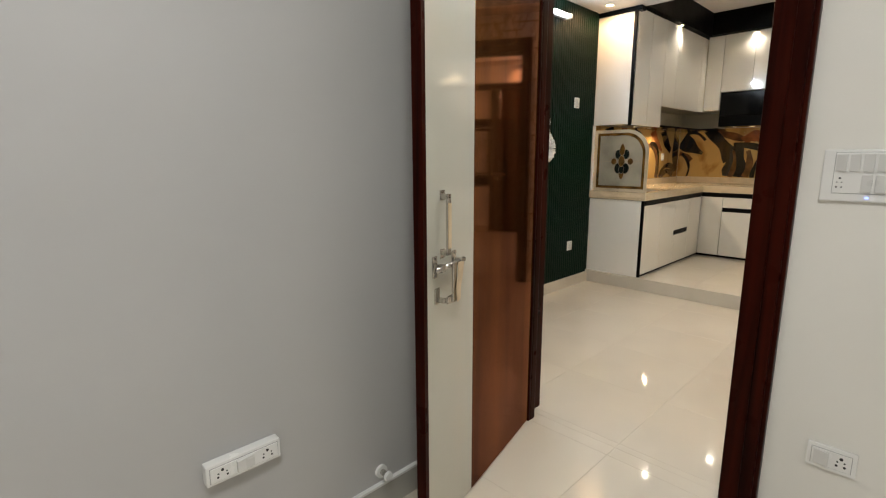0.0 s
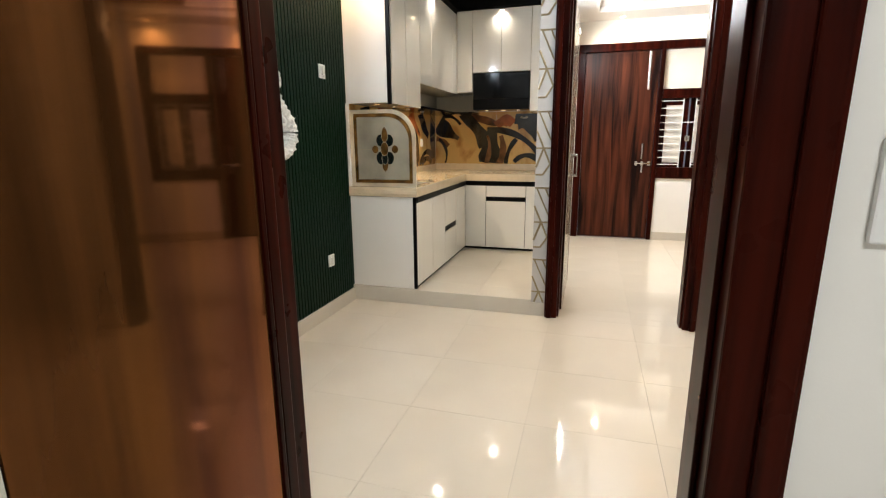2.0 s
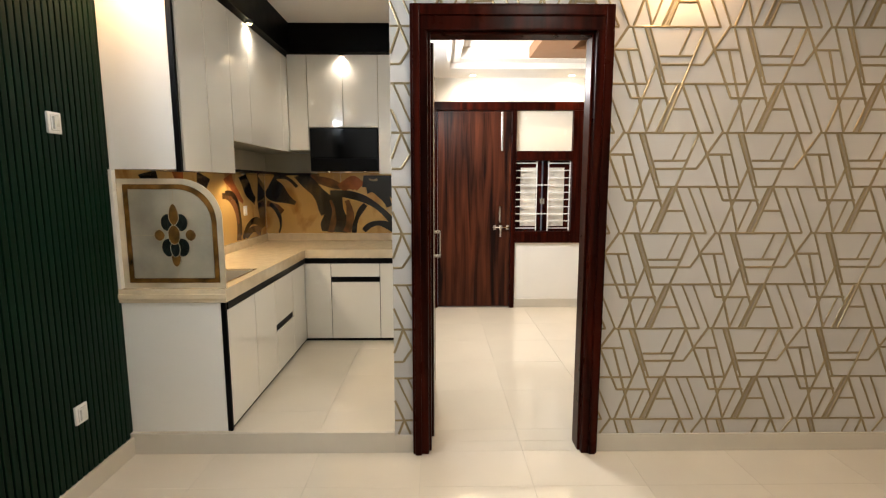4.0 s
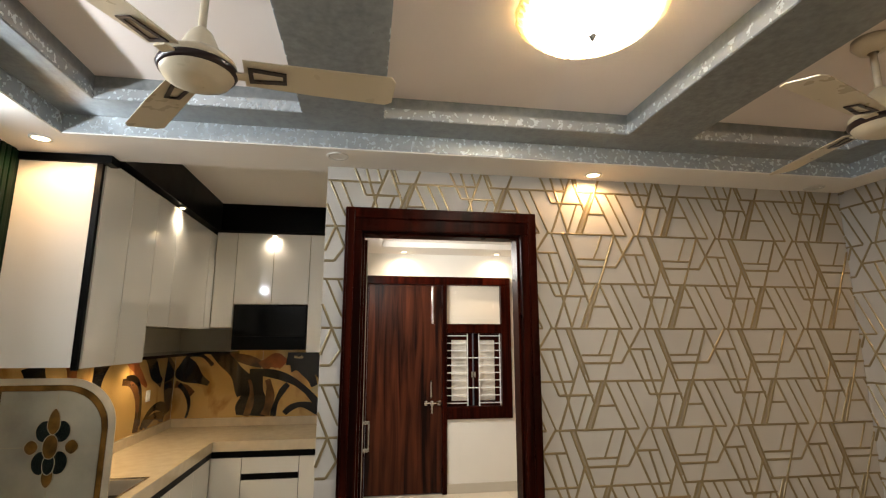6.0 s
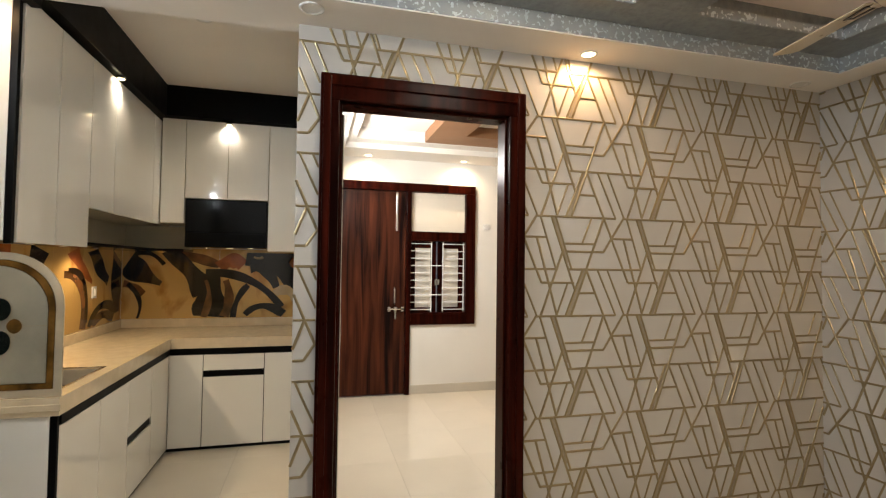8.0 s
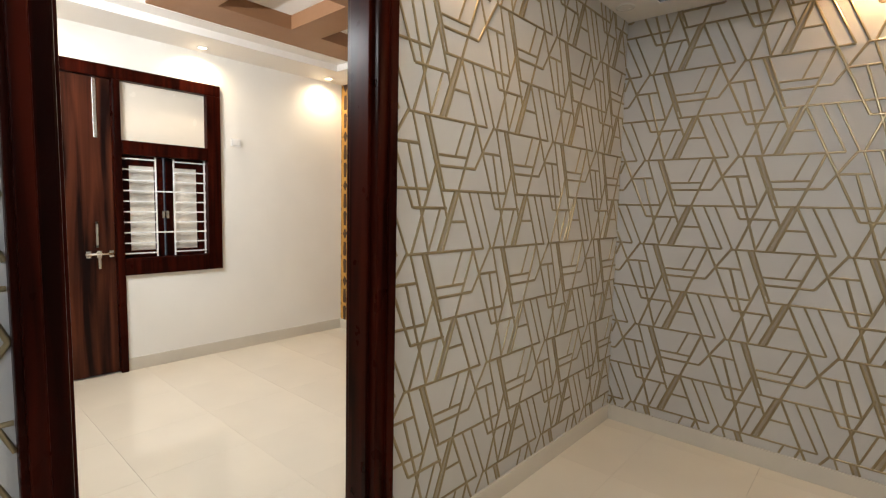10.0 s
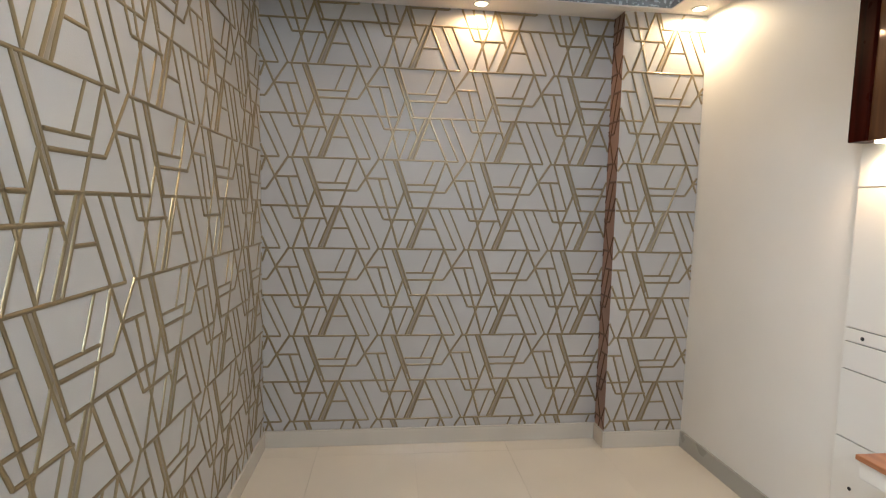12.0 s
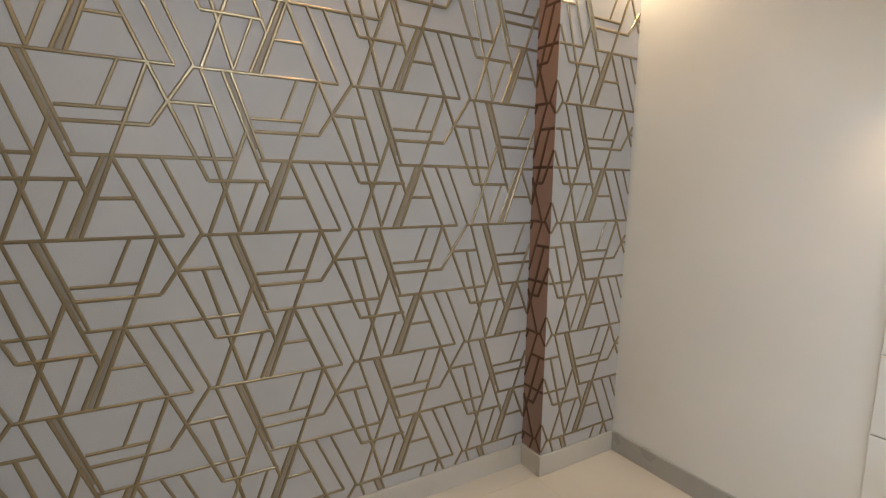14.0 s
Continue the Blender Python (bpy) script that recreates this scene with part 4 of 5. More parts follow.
def plume(side, k, a, b, c, w0, w1, material, n=14):
    """One curling plume of the print: a ribbon along a bent line from a over b to c, on the back or the long side."""
    length = 1.34 if side == "back" else 2.07
    if material == PLUME_BLACK:
        w0, w1 = w0 * 1.35, w1 * 1.35
    bm = bmesh.new()
    lift = 0.0065 + 0.00022 * k

    def put(s, v, h):
        s, v = min(max(s, 0.012), length), 0.934 + min(max(v, 0.0), 0.524)
        return (WX - h, NORTH - s, v) if side == "back" else (WX - s, NORTH - h, v)

    rows = []
    for i in range(n + 1):
        t = i / n
        p = Vector(a) * (1 - t) ** 2 + Vector(b) * (2 * t * (1 - t)) + Vector(c) * t * t
        d = ((Vector(b) - Vector(a)) * (1 - t) + (Vector(c) - Vector(b)) * t).normalized()
        w = (w0 * (1 - t) + w1 * t) * (0.5 + 0.08 * math.sin(9 * t + k))
        q = Vector((-d.y, d.x)) * w
        rows.append([bm.verts.new(put(*(p + q), 0.0062)), bm.verts.new(put(*(p + q), lift)), bm.verts.new(put(*(p - q), lift)), bm.verts.new(put(*(p - q), 0.0062))])
    for r0, r1 in zip(rows, rows[1:]):
        for i in range(3):
            bm.faces.new((r0[i], r0[i + 1], r1[i + 1], r1[i]))
    bmesh.ops.recalc_face_normals(bm, faces=bm.faces)
    part("plume", bm, material, sp)


K, N, R = PLUME_BLACK, PLUME_BROWN, PLUME_RUST
plume("back", 1, (0.35, 0.50), (0.50, 0.50), (0.70, 0.42), 0.10, 0.06, N)
plume("back", 2, (0.02, 0.27), (0.08, 0.26), (0.16, 0.19), 0.05, 0.06, N)
plume("back", 3, (0.0, 0.47), (0.10, 0.36), (0.28, 0.27), 0.20, 0.03, K)
plume("back", 4, (0.05, 0.27), (0.18, 0.15), (0.12, 0.0), 0.03, 0.012, K)
plume("back", 5, (0.10, 0.50), (0.20, 0.55), (0.30, 0.42), 0.03, 0.02, K)
plume("back", 6, (0.30, 0.54), (0.50, 0.40), (0.60, 0.20), 0.06, 0.13, K)
plume("back", 7, (0.58, 0.34), (0.66, 0.20), (0.63, 0.0), 0.14, 0.18, K)
plume("back", 8, (0.60, 0.30), (0.66, 0.18), (0.59, 0.0), 0.02, 0.06, N)
plume("back", 9, (0.70, 0.40), (0.80, 0.50), (0.88, 0.42), 0.10, 0.12, R)
plume("back", 10, (0.75, 0.30), (0.81, 0.15), (0.74, 0.0), 0.05, 0.08, N)
plume("back", 11, (0.60, 0.36), (0.97, 0.38), (1.18, 0.08), 0.05, 0.04, K)
plume("back", 12, (0.92, 0.26), (0.82, 0.16), (0.81, 0.0), 0.035, 0.03, K)
plume("back", 13, (0.90, 0.02), (1.02, 0.16), (1.20, 0.02), 0.03, 0.05, K)
plume("back", 14, (0.90, 0.49), (1.10, 0.47), (1.34, 0.45), 0.09, 0.12, K)
plume("back", 15, (0.93, 0.42), (1.07, 0.44), (1.14, 0.24), 0.09, 0.05, K)
plume("back", 16, (1.10, 0.40), (1.28, 0.36), (1.335, 0.12), 0.08, 0.10, K)
plume("back", 17, (1.13, 0.19), (1.22, 0.27), (1.30, 0.15), 0.07, 0.08, PLUME_CREAM)
plume("back", 18, (1.25, 0.47), (1.30, 0.43), (1.34, 0.36), 0.06, 0.08, R)
plume("back", 19, (0.96, 0.49), (1.00, 0.47), (1.03, 0.49), 0.015, 0.02, PLUME_CREAM)
plume("long", 1, (0.80, 0.53), (0.72, 0.42), (0.52, 0.30), 0.14, 0.03, R)
plume("long", 2, (0.02, 0.53), (0.14, 0.35), (0.08, 0.06), 0.24, 0.07, K)
plume("long", 3, (0.52, 0.54), (0.44, 0.40), (0.26, 0.30), 0.12, 0.06, K)
plume("long", 4, (0.90, 0.36), (0.58, 0.36), (0.64, 0.0), 0.05, 0.08, N)
plume("long", 5, (0.85, 0.38), (0.55, 0.40), (0.60, 0.04), 0.03, 0.03, K)
plume("long", 6, (0.50, 0.0), (0.36, 0.12), (0.15, 0.02), 0.05, 0.07, N)
plume("long", 7, (0.55, 0.0), (0.40, 0.22), (0.10, 0.08), 0.03, 0.05, K)
plume("long", 8, (1.16, 0.53), (1.30, 0.30), (1.12, 0.0), 0.12, 0.04, K)
plume("long", 9, (1.50, 0.54), (1.42, 0.30), (1.62, 0.10), 0.12, 0.02, R)
plume("long", 10, (1.82, 0.54), (1.68, 0.30), (1.92, 0.0), 0.14, 0.05, K)

# wall units
TOP = 2.415
LU = "tall gloss white wall unit with dark edges"
cols = ((0.015, 0.332, 1.452), (0.332, 0.647, 1.452), (0.647, 0.947, 1.652), (0.947, 1.62, 1.652))
for k, (x0, x1, z0) in enumerate(cols):
    u = unit("wall_cabinet", "gloss white end wall unit with a lit side panel" if k == 0 else LU, x0, UY, z0, x1, NORTH, TOP, "wall cabinets")
    part("carcass", boxes((x0 + (0.018 if k == 0 else 0.001), UY + 0.002, z0 + 0.002, x1 - 0.001, NORTH - 0.008, TOP)), BLACK if k < 2 else CAB_IN, u)
    if k == 0:
        part("side_panel", boxes((0.012, UY + 0.008, z0, 0.030, NORTH - 0.002, 2.366), bevel=0.0015), CABINET, u)
        part("edge_strip", boxes((0.010, UY - 0.018, z0 - 0.012, 0.030, UY + 0.006, 2.366), bevel=0.001), BLACK, u, "black edge strip")
    front_y("door", UY, x0 + (0.030 if k == 0 else 0), x1, z0 - 0.010, TOP - 0.012, u, 0.004 if k < 2 else 0.002)
u = unit("wall_cabinet", "gloss white corner wall unit", 1.62, UY, 1.652, WX, NORTH, TOP, "wall cabinets")
part("carcass", boxes((1.622, UY + 0.002, 1.654, WX - 0.002, NORTH - 0.008, TOP)), CAB_IN, u)
front_y("door", UY, 1.62, UX - 0.018, 1.645, TOP - 0.012, u)
backs = ((3.739, UY - 0.02, 1.66), (3.449, 3.739, 1.846), (3.160, 3.449, 1.846), (PAPER_END + 0.004, 3.160, 1.464))
for y0, y1, z0 in backs:
    u = unit("wall_cabinet", LU if z0 > 1.5 else "narrow gloss white wall unit beside the hood", UX, y0, z0, WX, y1, TOP + 0.02, "wall cabinets")
    part("carcass", boxes((UX + 0.002, y0 + 0.001, z0 + 0.002, WX - 0.002, y1 - 0.001, TOP + 0.015)), CAB_IN, u)
    front_x("door", UX, y0, y1, z0, TOP + 0.012, u)
ns = thing("open_shelf", (1.2, 4.08, 1.455), "open beige niche with a black shelf under the wall units", "shelf")
part("shelf_board", boxes((0.649, UY + 0.01, 1.455, UX + 0.02, NORTH - 0.008, 1.473), (UX + 0.02, 3.745, 1.455, WX - 0.008, NORTH - 0.008, 1.473)), BLACK_GLOSS, ns)
part("niche_back", boxes((0.649, NORTH - 0.030, 1.473, WX - 0.03, NORTH - 0.008, 1.650), (WX - 0.030, 3.76, 1.473, WX - 0.008, NORTH - 0.030, 1.650)), CAB_IN, ns)
part("niche_side", boxes((0.649, UY + 0.012, 1.473, 0.660, NORTH - 0.030, 1.650)), CAB_IN, ns)
hood = thing("cooker_hood", (1.9, 3.45, 1.486), "black glass cooker hood between the wall units", "cooker hood")
part("body", boxes((UX - 0.004, 3.164, 1.486, WX - 0.008, 3.735, 1.843), bevel=0.004), BLACK_GLOSS, hood)
part("glass_front", boxes((UX - 0.016, 3.170, 1.60, UX - 0.005, 3.729, 1.838), bevel=0.003), BLACK_GLOSS, hood)
part("control_strip", boxes((UX - 0.014, 3.170, 1.490, UX - 0.005, 3.729, 1.592), bevel=0.002), BLACK, hood)
part("lamp", cyl(bmesh.new(), (1.95, 3.45, 1.483), (1.95, 3.45, 1.486), 0.025), SPOT_DIM, hood)
bulk = setting("kitchen_bulkhead", boxes((0.004, UY - 0.055, 2.3675, 0.080, NORTH - 0.001, SOFFIT - 0.001), (0.080, UY - 0.055, TOP + 0.004, UX - 0.055, NORTH - 0.001, 2.66), (UX - 0.055, PAPER_END + 0.001, TOP + 0.022, WX - 0.001, NORTH - 0.001, 2.66)), BLACK, "black bulkhead above the wall units", "bulkhead")

# etched glass screen on the worktop end
gy0, gy1, gz0, gz1, rad = 3.728, 4.228, CT + 0.001, 1.408, 0.20


def screen_outline(inset, n=10):
    a0, a1, b0, b1, r = gy0 + inset, gy1 - inset, gz0 + inset, gz1 - inset, rad - inset * 0.7
    pts = [(a0, b0), (a1, b0), (a1, b1)]
    for k in range(n + 1):
        a = math.pi / 2 + (math.pi / 2) * k / n
        pts.append((a0 + r + r * math.cos(a), b1 - r + r * math.sin(a)))
    return pts


def ring_prism(bm, outer, inner, depth, place):
    n = len(outer)
    o0 = [bm.verts.new(place(u, v, 0)) for u, v in outer]
    i0 = [bm.verts.new(place(u, v, 0)) for u, v in inner]
    o1 = [bm.verts.new(place(u, v, depth)) for u, v in outer]
    i1 = [bm.verts.new(place(u, v, depth)) for u, v in inner]
    for k in range(n):
        j = (k + 1) % n
        bm.faces.new((o0[k], o0[j], i0[j], i0[k]))
        bm.faces.new((o1[k], i1[k], i1[j], o1[j]))
        bm.faces.new((o0[k], o1[k], o1[j], o0[j]))
        bm.faces.new((i0[k], i0[j], i1[j], i1[k]))
    bmesh.ops.recalc_face_normals(bm, faces=bm.faces)
    return bm


scr = thing("glass_screen", (0.025, 3.98, CT), "etched glass screen with an amber border and a diamond flower", "glass screen")
px = lambda u, v, w: (0.022 + w, u, v)
part("border", ring_prism(bmesh.new(), screen_outline(0.0), screen_outline(0.028), 0.008, px), FROST_PALE, scr, "pale frosted outer border")
part("amber_band", ring_prism(bmesh.new(), screen_outline(0.0285), screen_outline(0.050), 0.008, px), AMBER_GLASS, scr, "clear amber glass band")
part("field", prism(bmesh.new(), screen_outline(0.0505), 0.008, px), FROST, scr, "misty frosted field")
part("lead_line", ring_prism(bmesh.new(), screen_outline(0.0265), screen_outline(0.0285), 0.0095, px), GOLD_MIRROR, scr)
part("lead_line", ring_prism(bmesh.new(), screen_outline(0.050), screen_outline(0.0525), 0.0095, px), GOLD_MIRROR, scr)
fy, fz = 3.960, 1.132


def lobe(cy, cz, w, up, down, point, n=24):
    """A rounded petal drawn out to a tip: half width, heights above and below, and how sharp the tips are."""
    pts = []
    for k in range(n):
        a = 2 * math.pi * k / n
        c, s = math.cos(a), math.sin(a)
        pts.append((cy + w * math.copysign(abs(c) ** point, c), cz + (up if s > 0 else down) * s))
    return pts


def petal_part(outline, material, lift):
    part("petal", prism(bmesh.new(), outline, 0.002, lambda u, v, q: (0.0215 - lift - q, u, v)), material, scr)
    cy, cz = sum(p[0] for p in outline) / len(outline), sum(p[1] for p in outline) / len(outline)
    inner = []
    for u, v in outline:
        d = math.hypot(u - cy, v - cz)
        inner.append((cy + (u - cy) * (1 - 0.0022 / d), cz + (v - cz) * (1 - 0.0022 / d)))
    part("lead_line", ring_prism(bmesh.new(), outline, inner, 0.0028, lambda u, v, q: (0.0215 - lift - q, u, v)), LEAD, scr)


for k in (1, -1):
    petal_part(lobe(fy + k * 0.076, fz, 0.027, 0.030, 0.030, 1.25), AMBER_GLASS, 0.001)
    petal_part(lobe(fy + k * 0.031, fz + 0.062, 0.036, 0.044, 0.044, 1.0), SMOKE_GLASS, 0.0022)
    petal_part(lobe(fy + k * 0.033, fz - 0.058, 0.036, 0.044, 0.050, 1.0), SMOKE_GLASS, 0.0022)
petal_part(lobe(fy, fz + 0.090, 0.025, 0.066, 0.042, 1.3), AMBER_GLASS, 0.0048)
petal_part(lobe(fy, fz - 0.112, 0.024, 0.030, 0.046, 1.3), AMBER_GLASS, 0.0048)
petal_part(lobe(fy, fz - 0.066, 0.024, 0.040, 0.042, 1.0), SMOKE_GLASS, 0.0074)
petal_part(lobe(fy, fz + 0.004, 0.030, 0.048, 0.050, 1.0), AMBER_GLASS, 0.0100)
for r in ((0.0205, gy0 + 0.05, fz - 0.0012, 0.0218, fy - 0.10, fz + 0.0012), (0.0205, fy + 0.10, fz - 0.0012, 0.0218, gy1 - 0.05, fz + 0.0012),
          (0.0205, fy - 0.0012, gz0 + 0.05, 0.0218, fy + 0.0012, fz - 0.17), (0.0205, fy - 0.0012, fz + 0.17, 0.0218, fy + 0.0012, gz1 - 0.05)):
    part("cross_line", boxes(r), LEAD, scr)


# ---- lamps ----
def downlight(x, y, z, glow, r=0.042):
    th = thing("downlight", (x, y, z), "round recessed downlight glowing warm" if glow is not None else "round white ceiling fitting, unlit", "downlight", "downlights" if glow is not None else "")
    part("ring", lathe(bmesh.new(), (x, y, z), [(r * 0.72, 0.0), (r * 0.78, -0.006), (r, -0.004), (r, 0.0)], 28), PLASTIC, th, smooth=True)
    part("lens", cyl(bmesh.new(), (x, y, z), (x, y, z - 0.003), r * 0.72, seg=28), glow if glow is not None else PLASTIC, th)
    return th


for lx, ly in DOWNLIGHTS:
    downlight(lx, ly, SOFFIT, SPOT_GLOW)
for lx, ly in ((-0.15, 2.839), (-0.075, 0.237)):
    downlight(lx, ly, SOFFIT, None, 0.05)
for lx, ly in ROOM_LIGHTS:
    downlight(lx, ly, 2.50, SPOT_GLOW)
downlight(0.62, 3.40, 2.66, None, 0.04)
for lx, ly in KITCHEN_SPOTS:
    th = thing("spotlight", (lx, ly, TOP), "small star-shaped spotlight in the bulkhead edge", "spotlight", "kitchen spotlights")
    part("cup", lathe(bmesh.new(), (lx, ly, TOP + 0.003), [(0.0, 0.0), (0.022, 0.0), (0.024, -0.010), (0.018, -0.012)], 20), STEEL, th, smooth=True)
    part("bulb", lathe(bmesh.new(), (lx, ly, TOP - 0.006), [(0.015, 0.0), (0.015, -0.006), (0.0, -0.010)], 16), SPOT_GLOW, th, smooth=True)
for lx, ly in UNDER_LIGHTS:
    z = 1.452 if lx < 0.64 else 1.455 if lx < 1.6 else 1.484
    th = thing("cabinet_light", (lx, ly, z), "tiny round lamp under the wall unit", "cabinet light", "under-cabinet lights")
    part("ring", lathe(bmesh.new(), (lx, ly, z), [(0.016, 0.0), (0.018, -0.004), (0.024, -0.003), (0.024, 0.0)], 20), STEEL, th, smooth=True)
    part("lens", cyl(bmesh.new(), (lx, ly, z), (lx, ly, z - 0.002), 0.016, seg=16), SPOT_GLOW, th)

lamp = thing("ceiling_lamp", (-1.08, 2.03, CELL_TOP), "glowing white glass dome lamp with a gold lace rim", "ceiling lamp")
LXc, LYc = -1.08, 2.03
part("base", lathe(bmesh.new(), (LXc, LYc, CELL_TOP), [(0.0, -0.001), (0.226, -0.001), (0.231, -0.021), (0.19, -0.035)], 48), GOLD_LACE, lamp, "gold metal base", True)
bm = bmesh.new()
rings = []
SEG = 160
for r, h in ((0.186, -0.066), (0.196, -0.058), (0.205, -0.050), (0.213, -0.041), (0.220, -0.031), (0.228, -0.020)):
    ring = []
    for k in range(SEG):
        a = 2 * math.pi * k / SEG
        rr = r + (0.006 * abs(math.sin(10 * a)) if r > 0.215 else 0)
        ring.append(bm.verts.new((LXc + rr * math.cos(a), LYc + rr * math.sin(a), CELL_TOP + h)))
    rings.append(ring)
for n, (a, b) in enumerate(zip(rings, rings[1:])):
    for k in range(SEG):
        if n < 4 and (k + 2 * n) % (4 if n % 2 else 3) == 0:
            continue
        bm.faces.new((a[k], a[(k + 1) % SEG], b[(k + 1) % SEG], b[k]))
part("lace_rim", bm, GOLD_LACE, lamp, "pierced gold lace rim")
part("dome", lathe(bmesh.new(), (LXc, LYc, CELL_TOP), [(0.200, -0.030), (0.190, -0.052), (0.165, -0.072), (0.125, -0.088), (0.07, -0.098), (0.0, -0.101)], 48), DOME_GLOW, lamp, "white glass dome, lit", True)
part("finial", lathe(bmesh.new(), (LXc, LYc, CELL_TOP - 0.100), [(0.0, 0.0), (0.014, -0.001), (0.016, -0.006), (0.007, -0.011), (0.006, -0.018), (0.0, -0.022)], 20), STEEL, lamp, "small steel finial", True)
# body of the added bedroom fill lamp, never in view
fill_lamp = thing("ceiling_lamp", (*BED_FILL, 2.62), "round white ceiling lamp, unseen, added to light the bedroom", "ceiling lamp")
part("body", lathe(bmesh.new(), (*BED_FILL, 2.62), [(0.0, 0.0), (0.25, 0.0), (0.25, -0.018), (0.235, -0.022)], 36), PLASTIC, fill_lamp, smooth=True)
part("diffuser", cyl(bmesh.new(), (*BED_FILL, 2.600), (*BED_FILL, 2.596), 0.235, seg=36), LAMP_GLOW, fill_lamp)


# ---- ceiling fans ----
def ceiling_fan(x, y, top, hub, turn):
    th = thing("ceiling_fan", (x, y, top), "ivory three-bladed ceiling fan with brown bands, at rest", "ceiling fan", "ceiling fans")
    part("canopy", lathe(bmesh.new(), (x, y, top), [(0.0, 0.0), (0.055, 0.0), (0.058, -0.018), (0.040, -0.045), (0.016, -0.052)], 28), FAN_PAINT, th, smooth=True)
    part("rod", cyl(bmesh.new(), (x, y, top - 0.05), (x, y, hub + 0.085), 0.011, seg=16), FAN_PAINT, th, smooth=True)
    part("lower_cup", lathe(bmesh.new(), (x, y, hub), [(0.014, 0.120), (0.030, 0.105), (0.046, 0.070), (0.050, 0.040)], 28), FAN_PAINT, th, smooth=True)
    part("motor", lathe(bmesh.new(), (x, y, hub), [(0.050, 0.045), (0.078, 0.036), (0.096, 0.020), (0.099, 0.004), (0.094, -0.012)], 40), FAN_PAINT, th, smooth=True)
    part("band", lathe(bmesh.new(), (x, y, hub), [(0.0995, 0.003), (0.101, -0.004), (0.0965, -0.014), (0.092, -0.016)], 40), FAN_DARK, th, "dark brown trim band", True)
    part("cover", lathe(bmesh.new(), (x, y, hub), [(0.092, -0.015), (0.082, -0.032), (0.055, -0.043), (0.0, -0.047)], 40), FAN_PAINT, th, smooth=True)
    for k in range(3):
        m = pose(x, y, hub + 0.004, 0, 0, turn + 120 * k)
        bl = part("blade", at_leaf(prism(bmesh.new(), [(0.116, -0.048), (0.40, -0.056), (0.515, -0.060), (0.530, -0.040), (0.530, 0.045), (0.510, 0.058), (0.30, 0.056), (0.116, 0.048)], 0.004, lambda u, v, w: (u, v, w - 0.20 * v)), m), FAN_PAINT, th)
        part("blade_iron", at_leaf(boxes((0.080, -0.018, -0.012, 0.128, 0.018, -0.006), bevel=0.002), m), FAN_PAINT, bl)
        part("blade_trim", at_leaf(ring_prism(bmesh.new(), [(0.128, -0.030), (0.228, -0.024), (0.228, 0.020), (0.128, 0.030)], [(0.140, -0.016), (0.218, -0.012), (0.218, 0.008), (0.140, 0.016)], 0.003, lambda u, v, w: (u, v, -0.005 + w - 0.20 * v)), m), FAN_DARK, bl, "dark brown blade trim")
    return th


ceiling_fan(-1.05, 3.153, CELL_TOP, 2.285, -84)
ceiling_fan(-1.065, 1.00, CELL_TOP, 2.285, -10)

# ---- tube light on the green wall ----
def tube_light(row, wall, label):
    tx0, tx1, ty, tz = row
    tl = thing("tube_light", ((tx0 + tx1) / 2, ty, tz), label, "tube light")
    part("batten", boxes((tx0 - 0.02, ty + 0.02, tz - 0.018, tx1 + 0.02, wall, tz + 0.018), bevel=0.003), PLASTIC, tl)
    part("tube", cyl(bmesh.new(), (tx0, ty, tz), (tx1, ty, tz), 0.013, seg=16), TUBE_GLOW, tl, smooth=True)
    for x in (tx0, tx1):
        part("end_cap", boxes((x - 0.012, ty - 0.016, tz - 0.018, x + 0.012, ty + 0.022, tz + 0.018), bevel=0.003), PLASTIC, tl)


tube_light(TUBE, NORTH - 0.011, "glowing cool white tube light on the green wall")
# this tube is out of view, added to brighten the second room
tube_light(TUBE_FILL, 2.80, "cool white tube light, unseen, added high up to brighten the room")
tl = thing("tube_light", (TUBE_BED[0], 2.6, TUBE_BED[3]), "white tube light over the bedroom door", "tube light")
part("batten", boxes((-2.515, TUBE_BED[1] - 0.02, TUBE_BED[3] - 0.018, -2.48, TUBE_BED[2] + 0.02, TUBE_BED[3] + 0.018), bevel=0.003), PLASTIC, tl)
part("tube", cyl(bmesh.new(), (TUBE_BED[0], TUBE_BED[1], TUBE_BED[3]), (TUBE_BED[0], TUBE_BED[2], TUBE_BED[3]), 0.013, seg=16), TUBE_GLOW, tl, smooth=True)
for y in TUBE_BED[1:3]:
    part("end_cap", boxes((-2.552, y - 0.012, TUBE_BED[3] - 0.018, -2.514, y + 0.012, TUBE_BED[3] + 0.018), bevel=0.003), PLASTIC, tl)

# ---- television wall ----
tv = thing("media_wall", (-2.36, 1.6, 0.1), "white gloss wall panelling with fine grooves", "wall panel")
for z0, z1 in ((SK + 0.003, 0.535), (0.535, 0.791), (0.791, 0.894), (0.894, 0.945), (0.945, 1.452), (1.452, SOFFIT - 0.003)):
    part("panel", boxes((-2.37, 1.085, z0 + 0.0025, -2.356, 2.235, z1 - 0.0025), bevel=0.001), CABINET, tv)
for y, z in ((1.155, 0.915), (1.16, 0.36)):
    part("cable_hole", cyl(bmesh.new(), (-2.3565, y, z), (-2.3545, y, z), 0.007, seg=12), PLASTIC_DARK, tv)
beam = thing("hanging_beam", (-2.31, 1.13, 1.605), "dark wooden beam hanging down the wall with a lamp beneath", "beam")
part("beam_body", boxes((-2.355, 1.100, 1.605, -2.280, 1.165, SOFFIT - 0.001), bevel=0.003), FRAME_WOOD, beam)
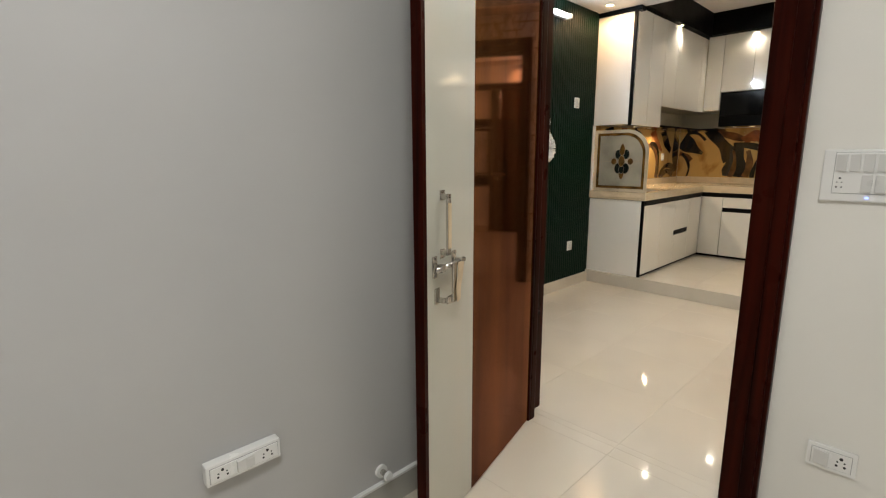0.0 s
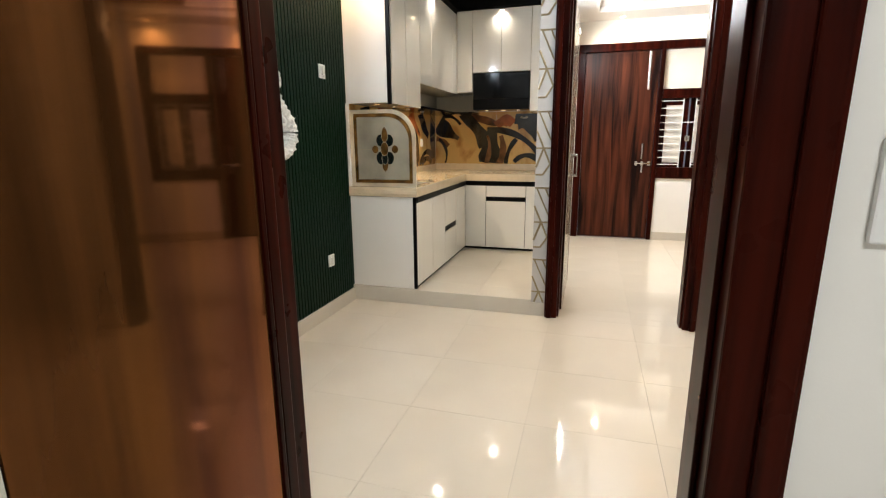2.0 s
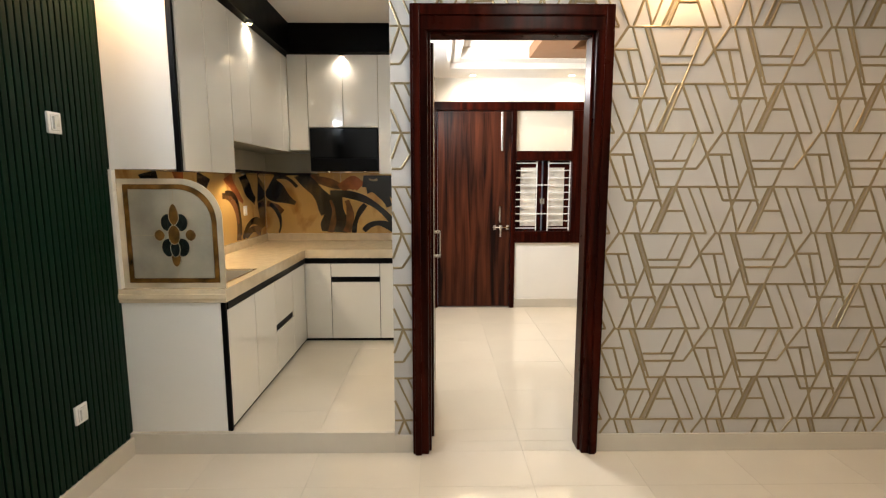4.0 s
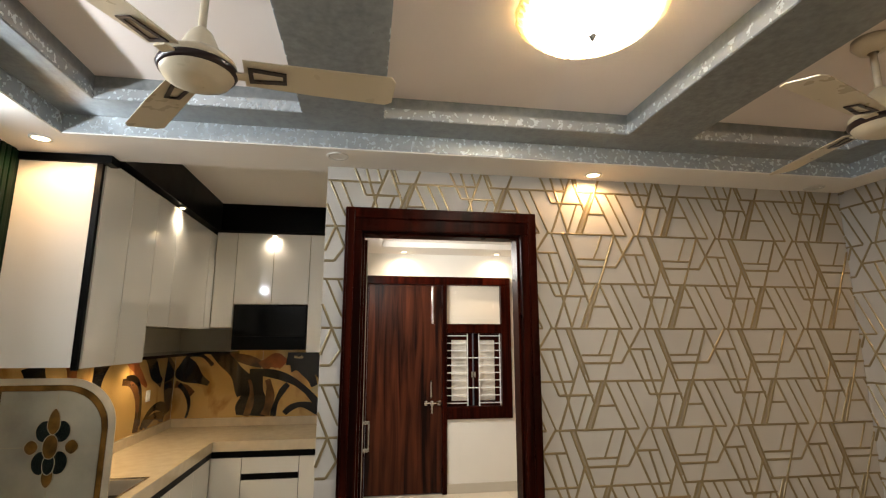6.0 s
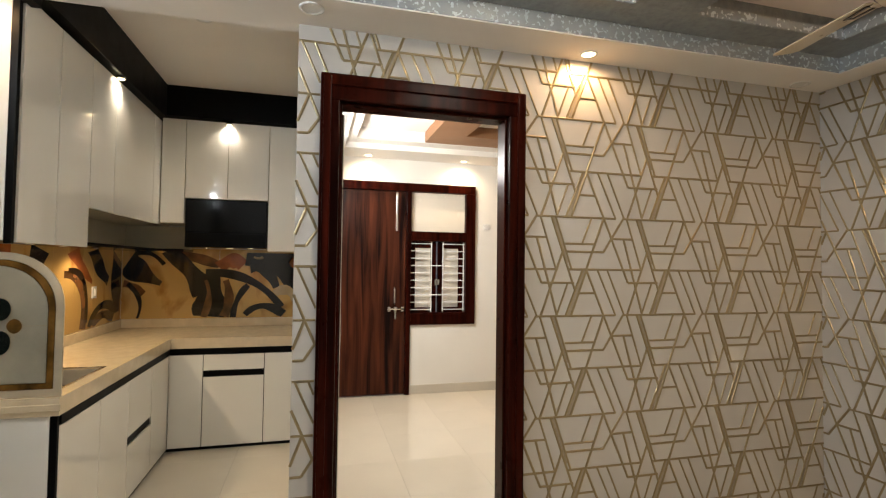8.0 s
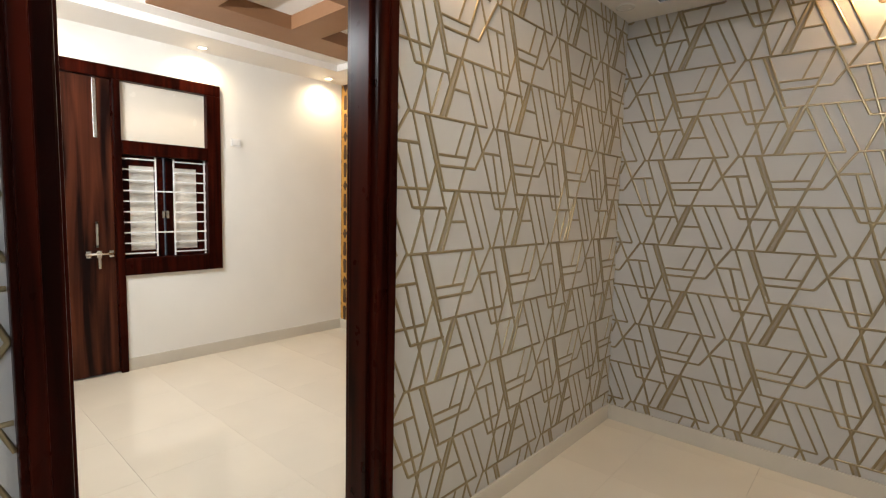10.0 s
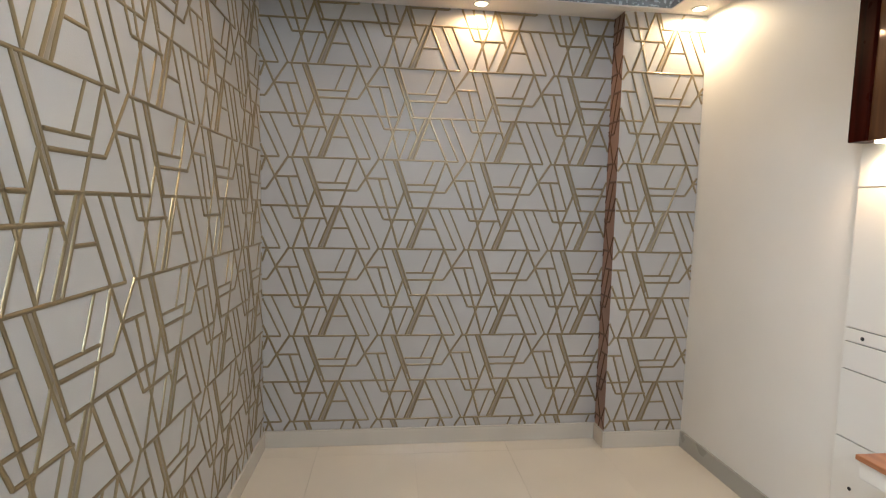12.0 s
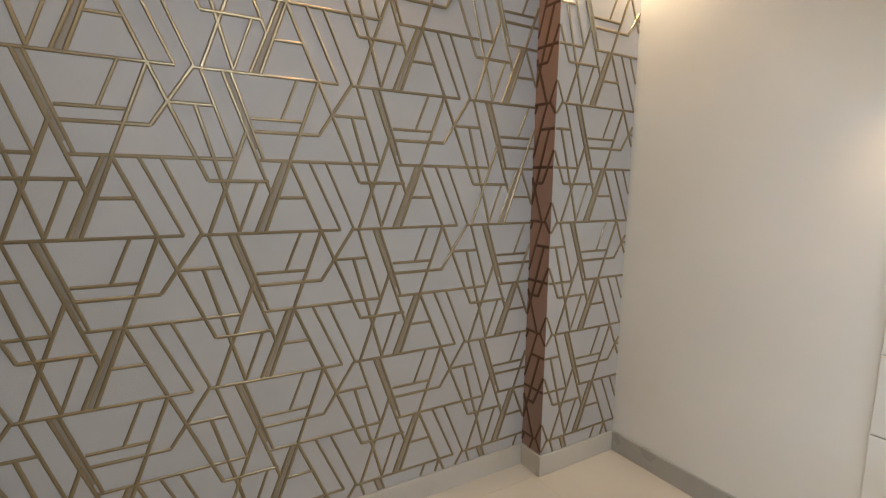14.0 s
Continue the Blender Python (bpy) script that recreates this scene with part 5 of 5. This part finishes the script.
part("beam_cheek", boxes((-2.355, 1.166, 1.605, -2.290, 1.235, SOFFIT - 0.001), bevel=0.003), SHELF_DARK, beam, "brown veneered cheek")
part("lamp", boxes((-2.345, 1.18, 1.597, -2.300, 1.225, 1.6045)), SPOT_GLOW, beam, "small warm lamp")
sh = thing("tv_shelf", (-2.25, 1.75, 0.49), "floating shelf with an orange-brown wooden top", "shelf")
part("top", boxes((-2.355, 1.31, 0.560, -2.20, 2.23, 0.578), bevel=0.004), SHELF_WOOD, sh)
part("body", boxes((-2.355, 1.32, 0.50, -2.21, 2.22, 0.559), bevel=0.003), CABINET, sh)

# ---- floor tiles, laid last ----
TS = 0.5275
Y0 = 2.7565 - 6 * TS
X0 = -0.30 - 12 * TS
protos = {}


def tile(x0, y0, x1, y1, z, parent):
    key = (round(x1 - x0, 3), round(y1 - y0, 3))
    if key not in protos:
        w, d = x1 - x0, y1 - y0
        protos[key] = mesh_of("tile", boxes((-w / 2 + 0.0005, -d / 2 + 0.0005, -0.008, w / 2 - 0.0005, d / 2 - 0.0005, 0.0)), FLOOR)
    ob = new("tile", protos[key])
    ob.location = ((x0 + x1) / 2, (y0 + y1) / 2, z)
    ob.parent = parent


def lay(rx0, ry0, rx1, ry1, z, parent):
    i0, i1 = math.floor((rx0 - X0) / TS), math.ceil((rx1 - X0) / TS)
    j0, j1 = math.floor((ry0 - Y0) / TS), math.ceil((ry1 - Y0) / TS)
    for i in range(i0, i1):
        for j in range(j0, j1):
            a0, a1 = max(rx0, X0 + i * TS), min(rx1, X0 + (i + 1) * TS)
            b0, b1 = max(ry0, Y0 + j * TS), min(ry1, Y0 + (j + 1) * TS)
            if a1 - a0 > 0.01 and b1 - b0 > 0.01:
                tile(a0, b0, a1, b1, z, parent)


lay(-5.6, 0.0, -2.48, 3.157, 0.0, floor)
lay(-2.48, 2.30, -2.37, 3.20, 0.0, floor)
lay(-2.37, 0.0, 0.0, NORTH, 0.0, floor)
lay(0.0, 1.865, 0.10, 2.783, 0.0, floor)
lay(0.10, -0.15, EAST, 2.80, 0.0, floor)
lay(0.0, PAPER_END, 2.12, NORTH, 0.112, platform)
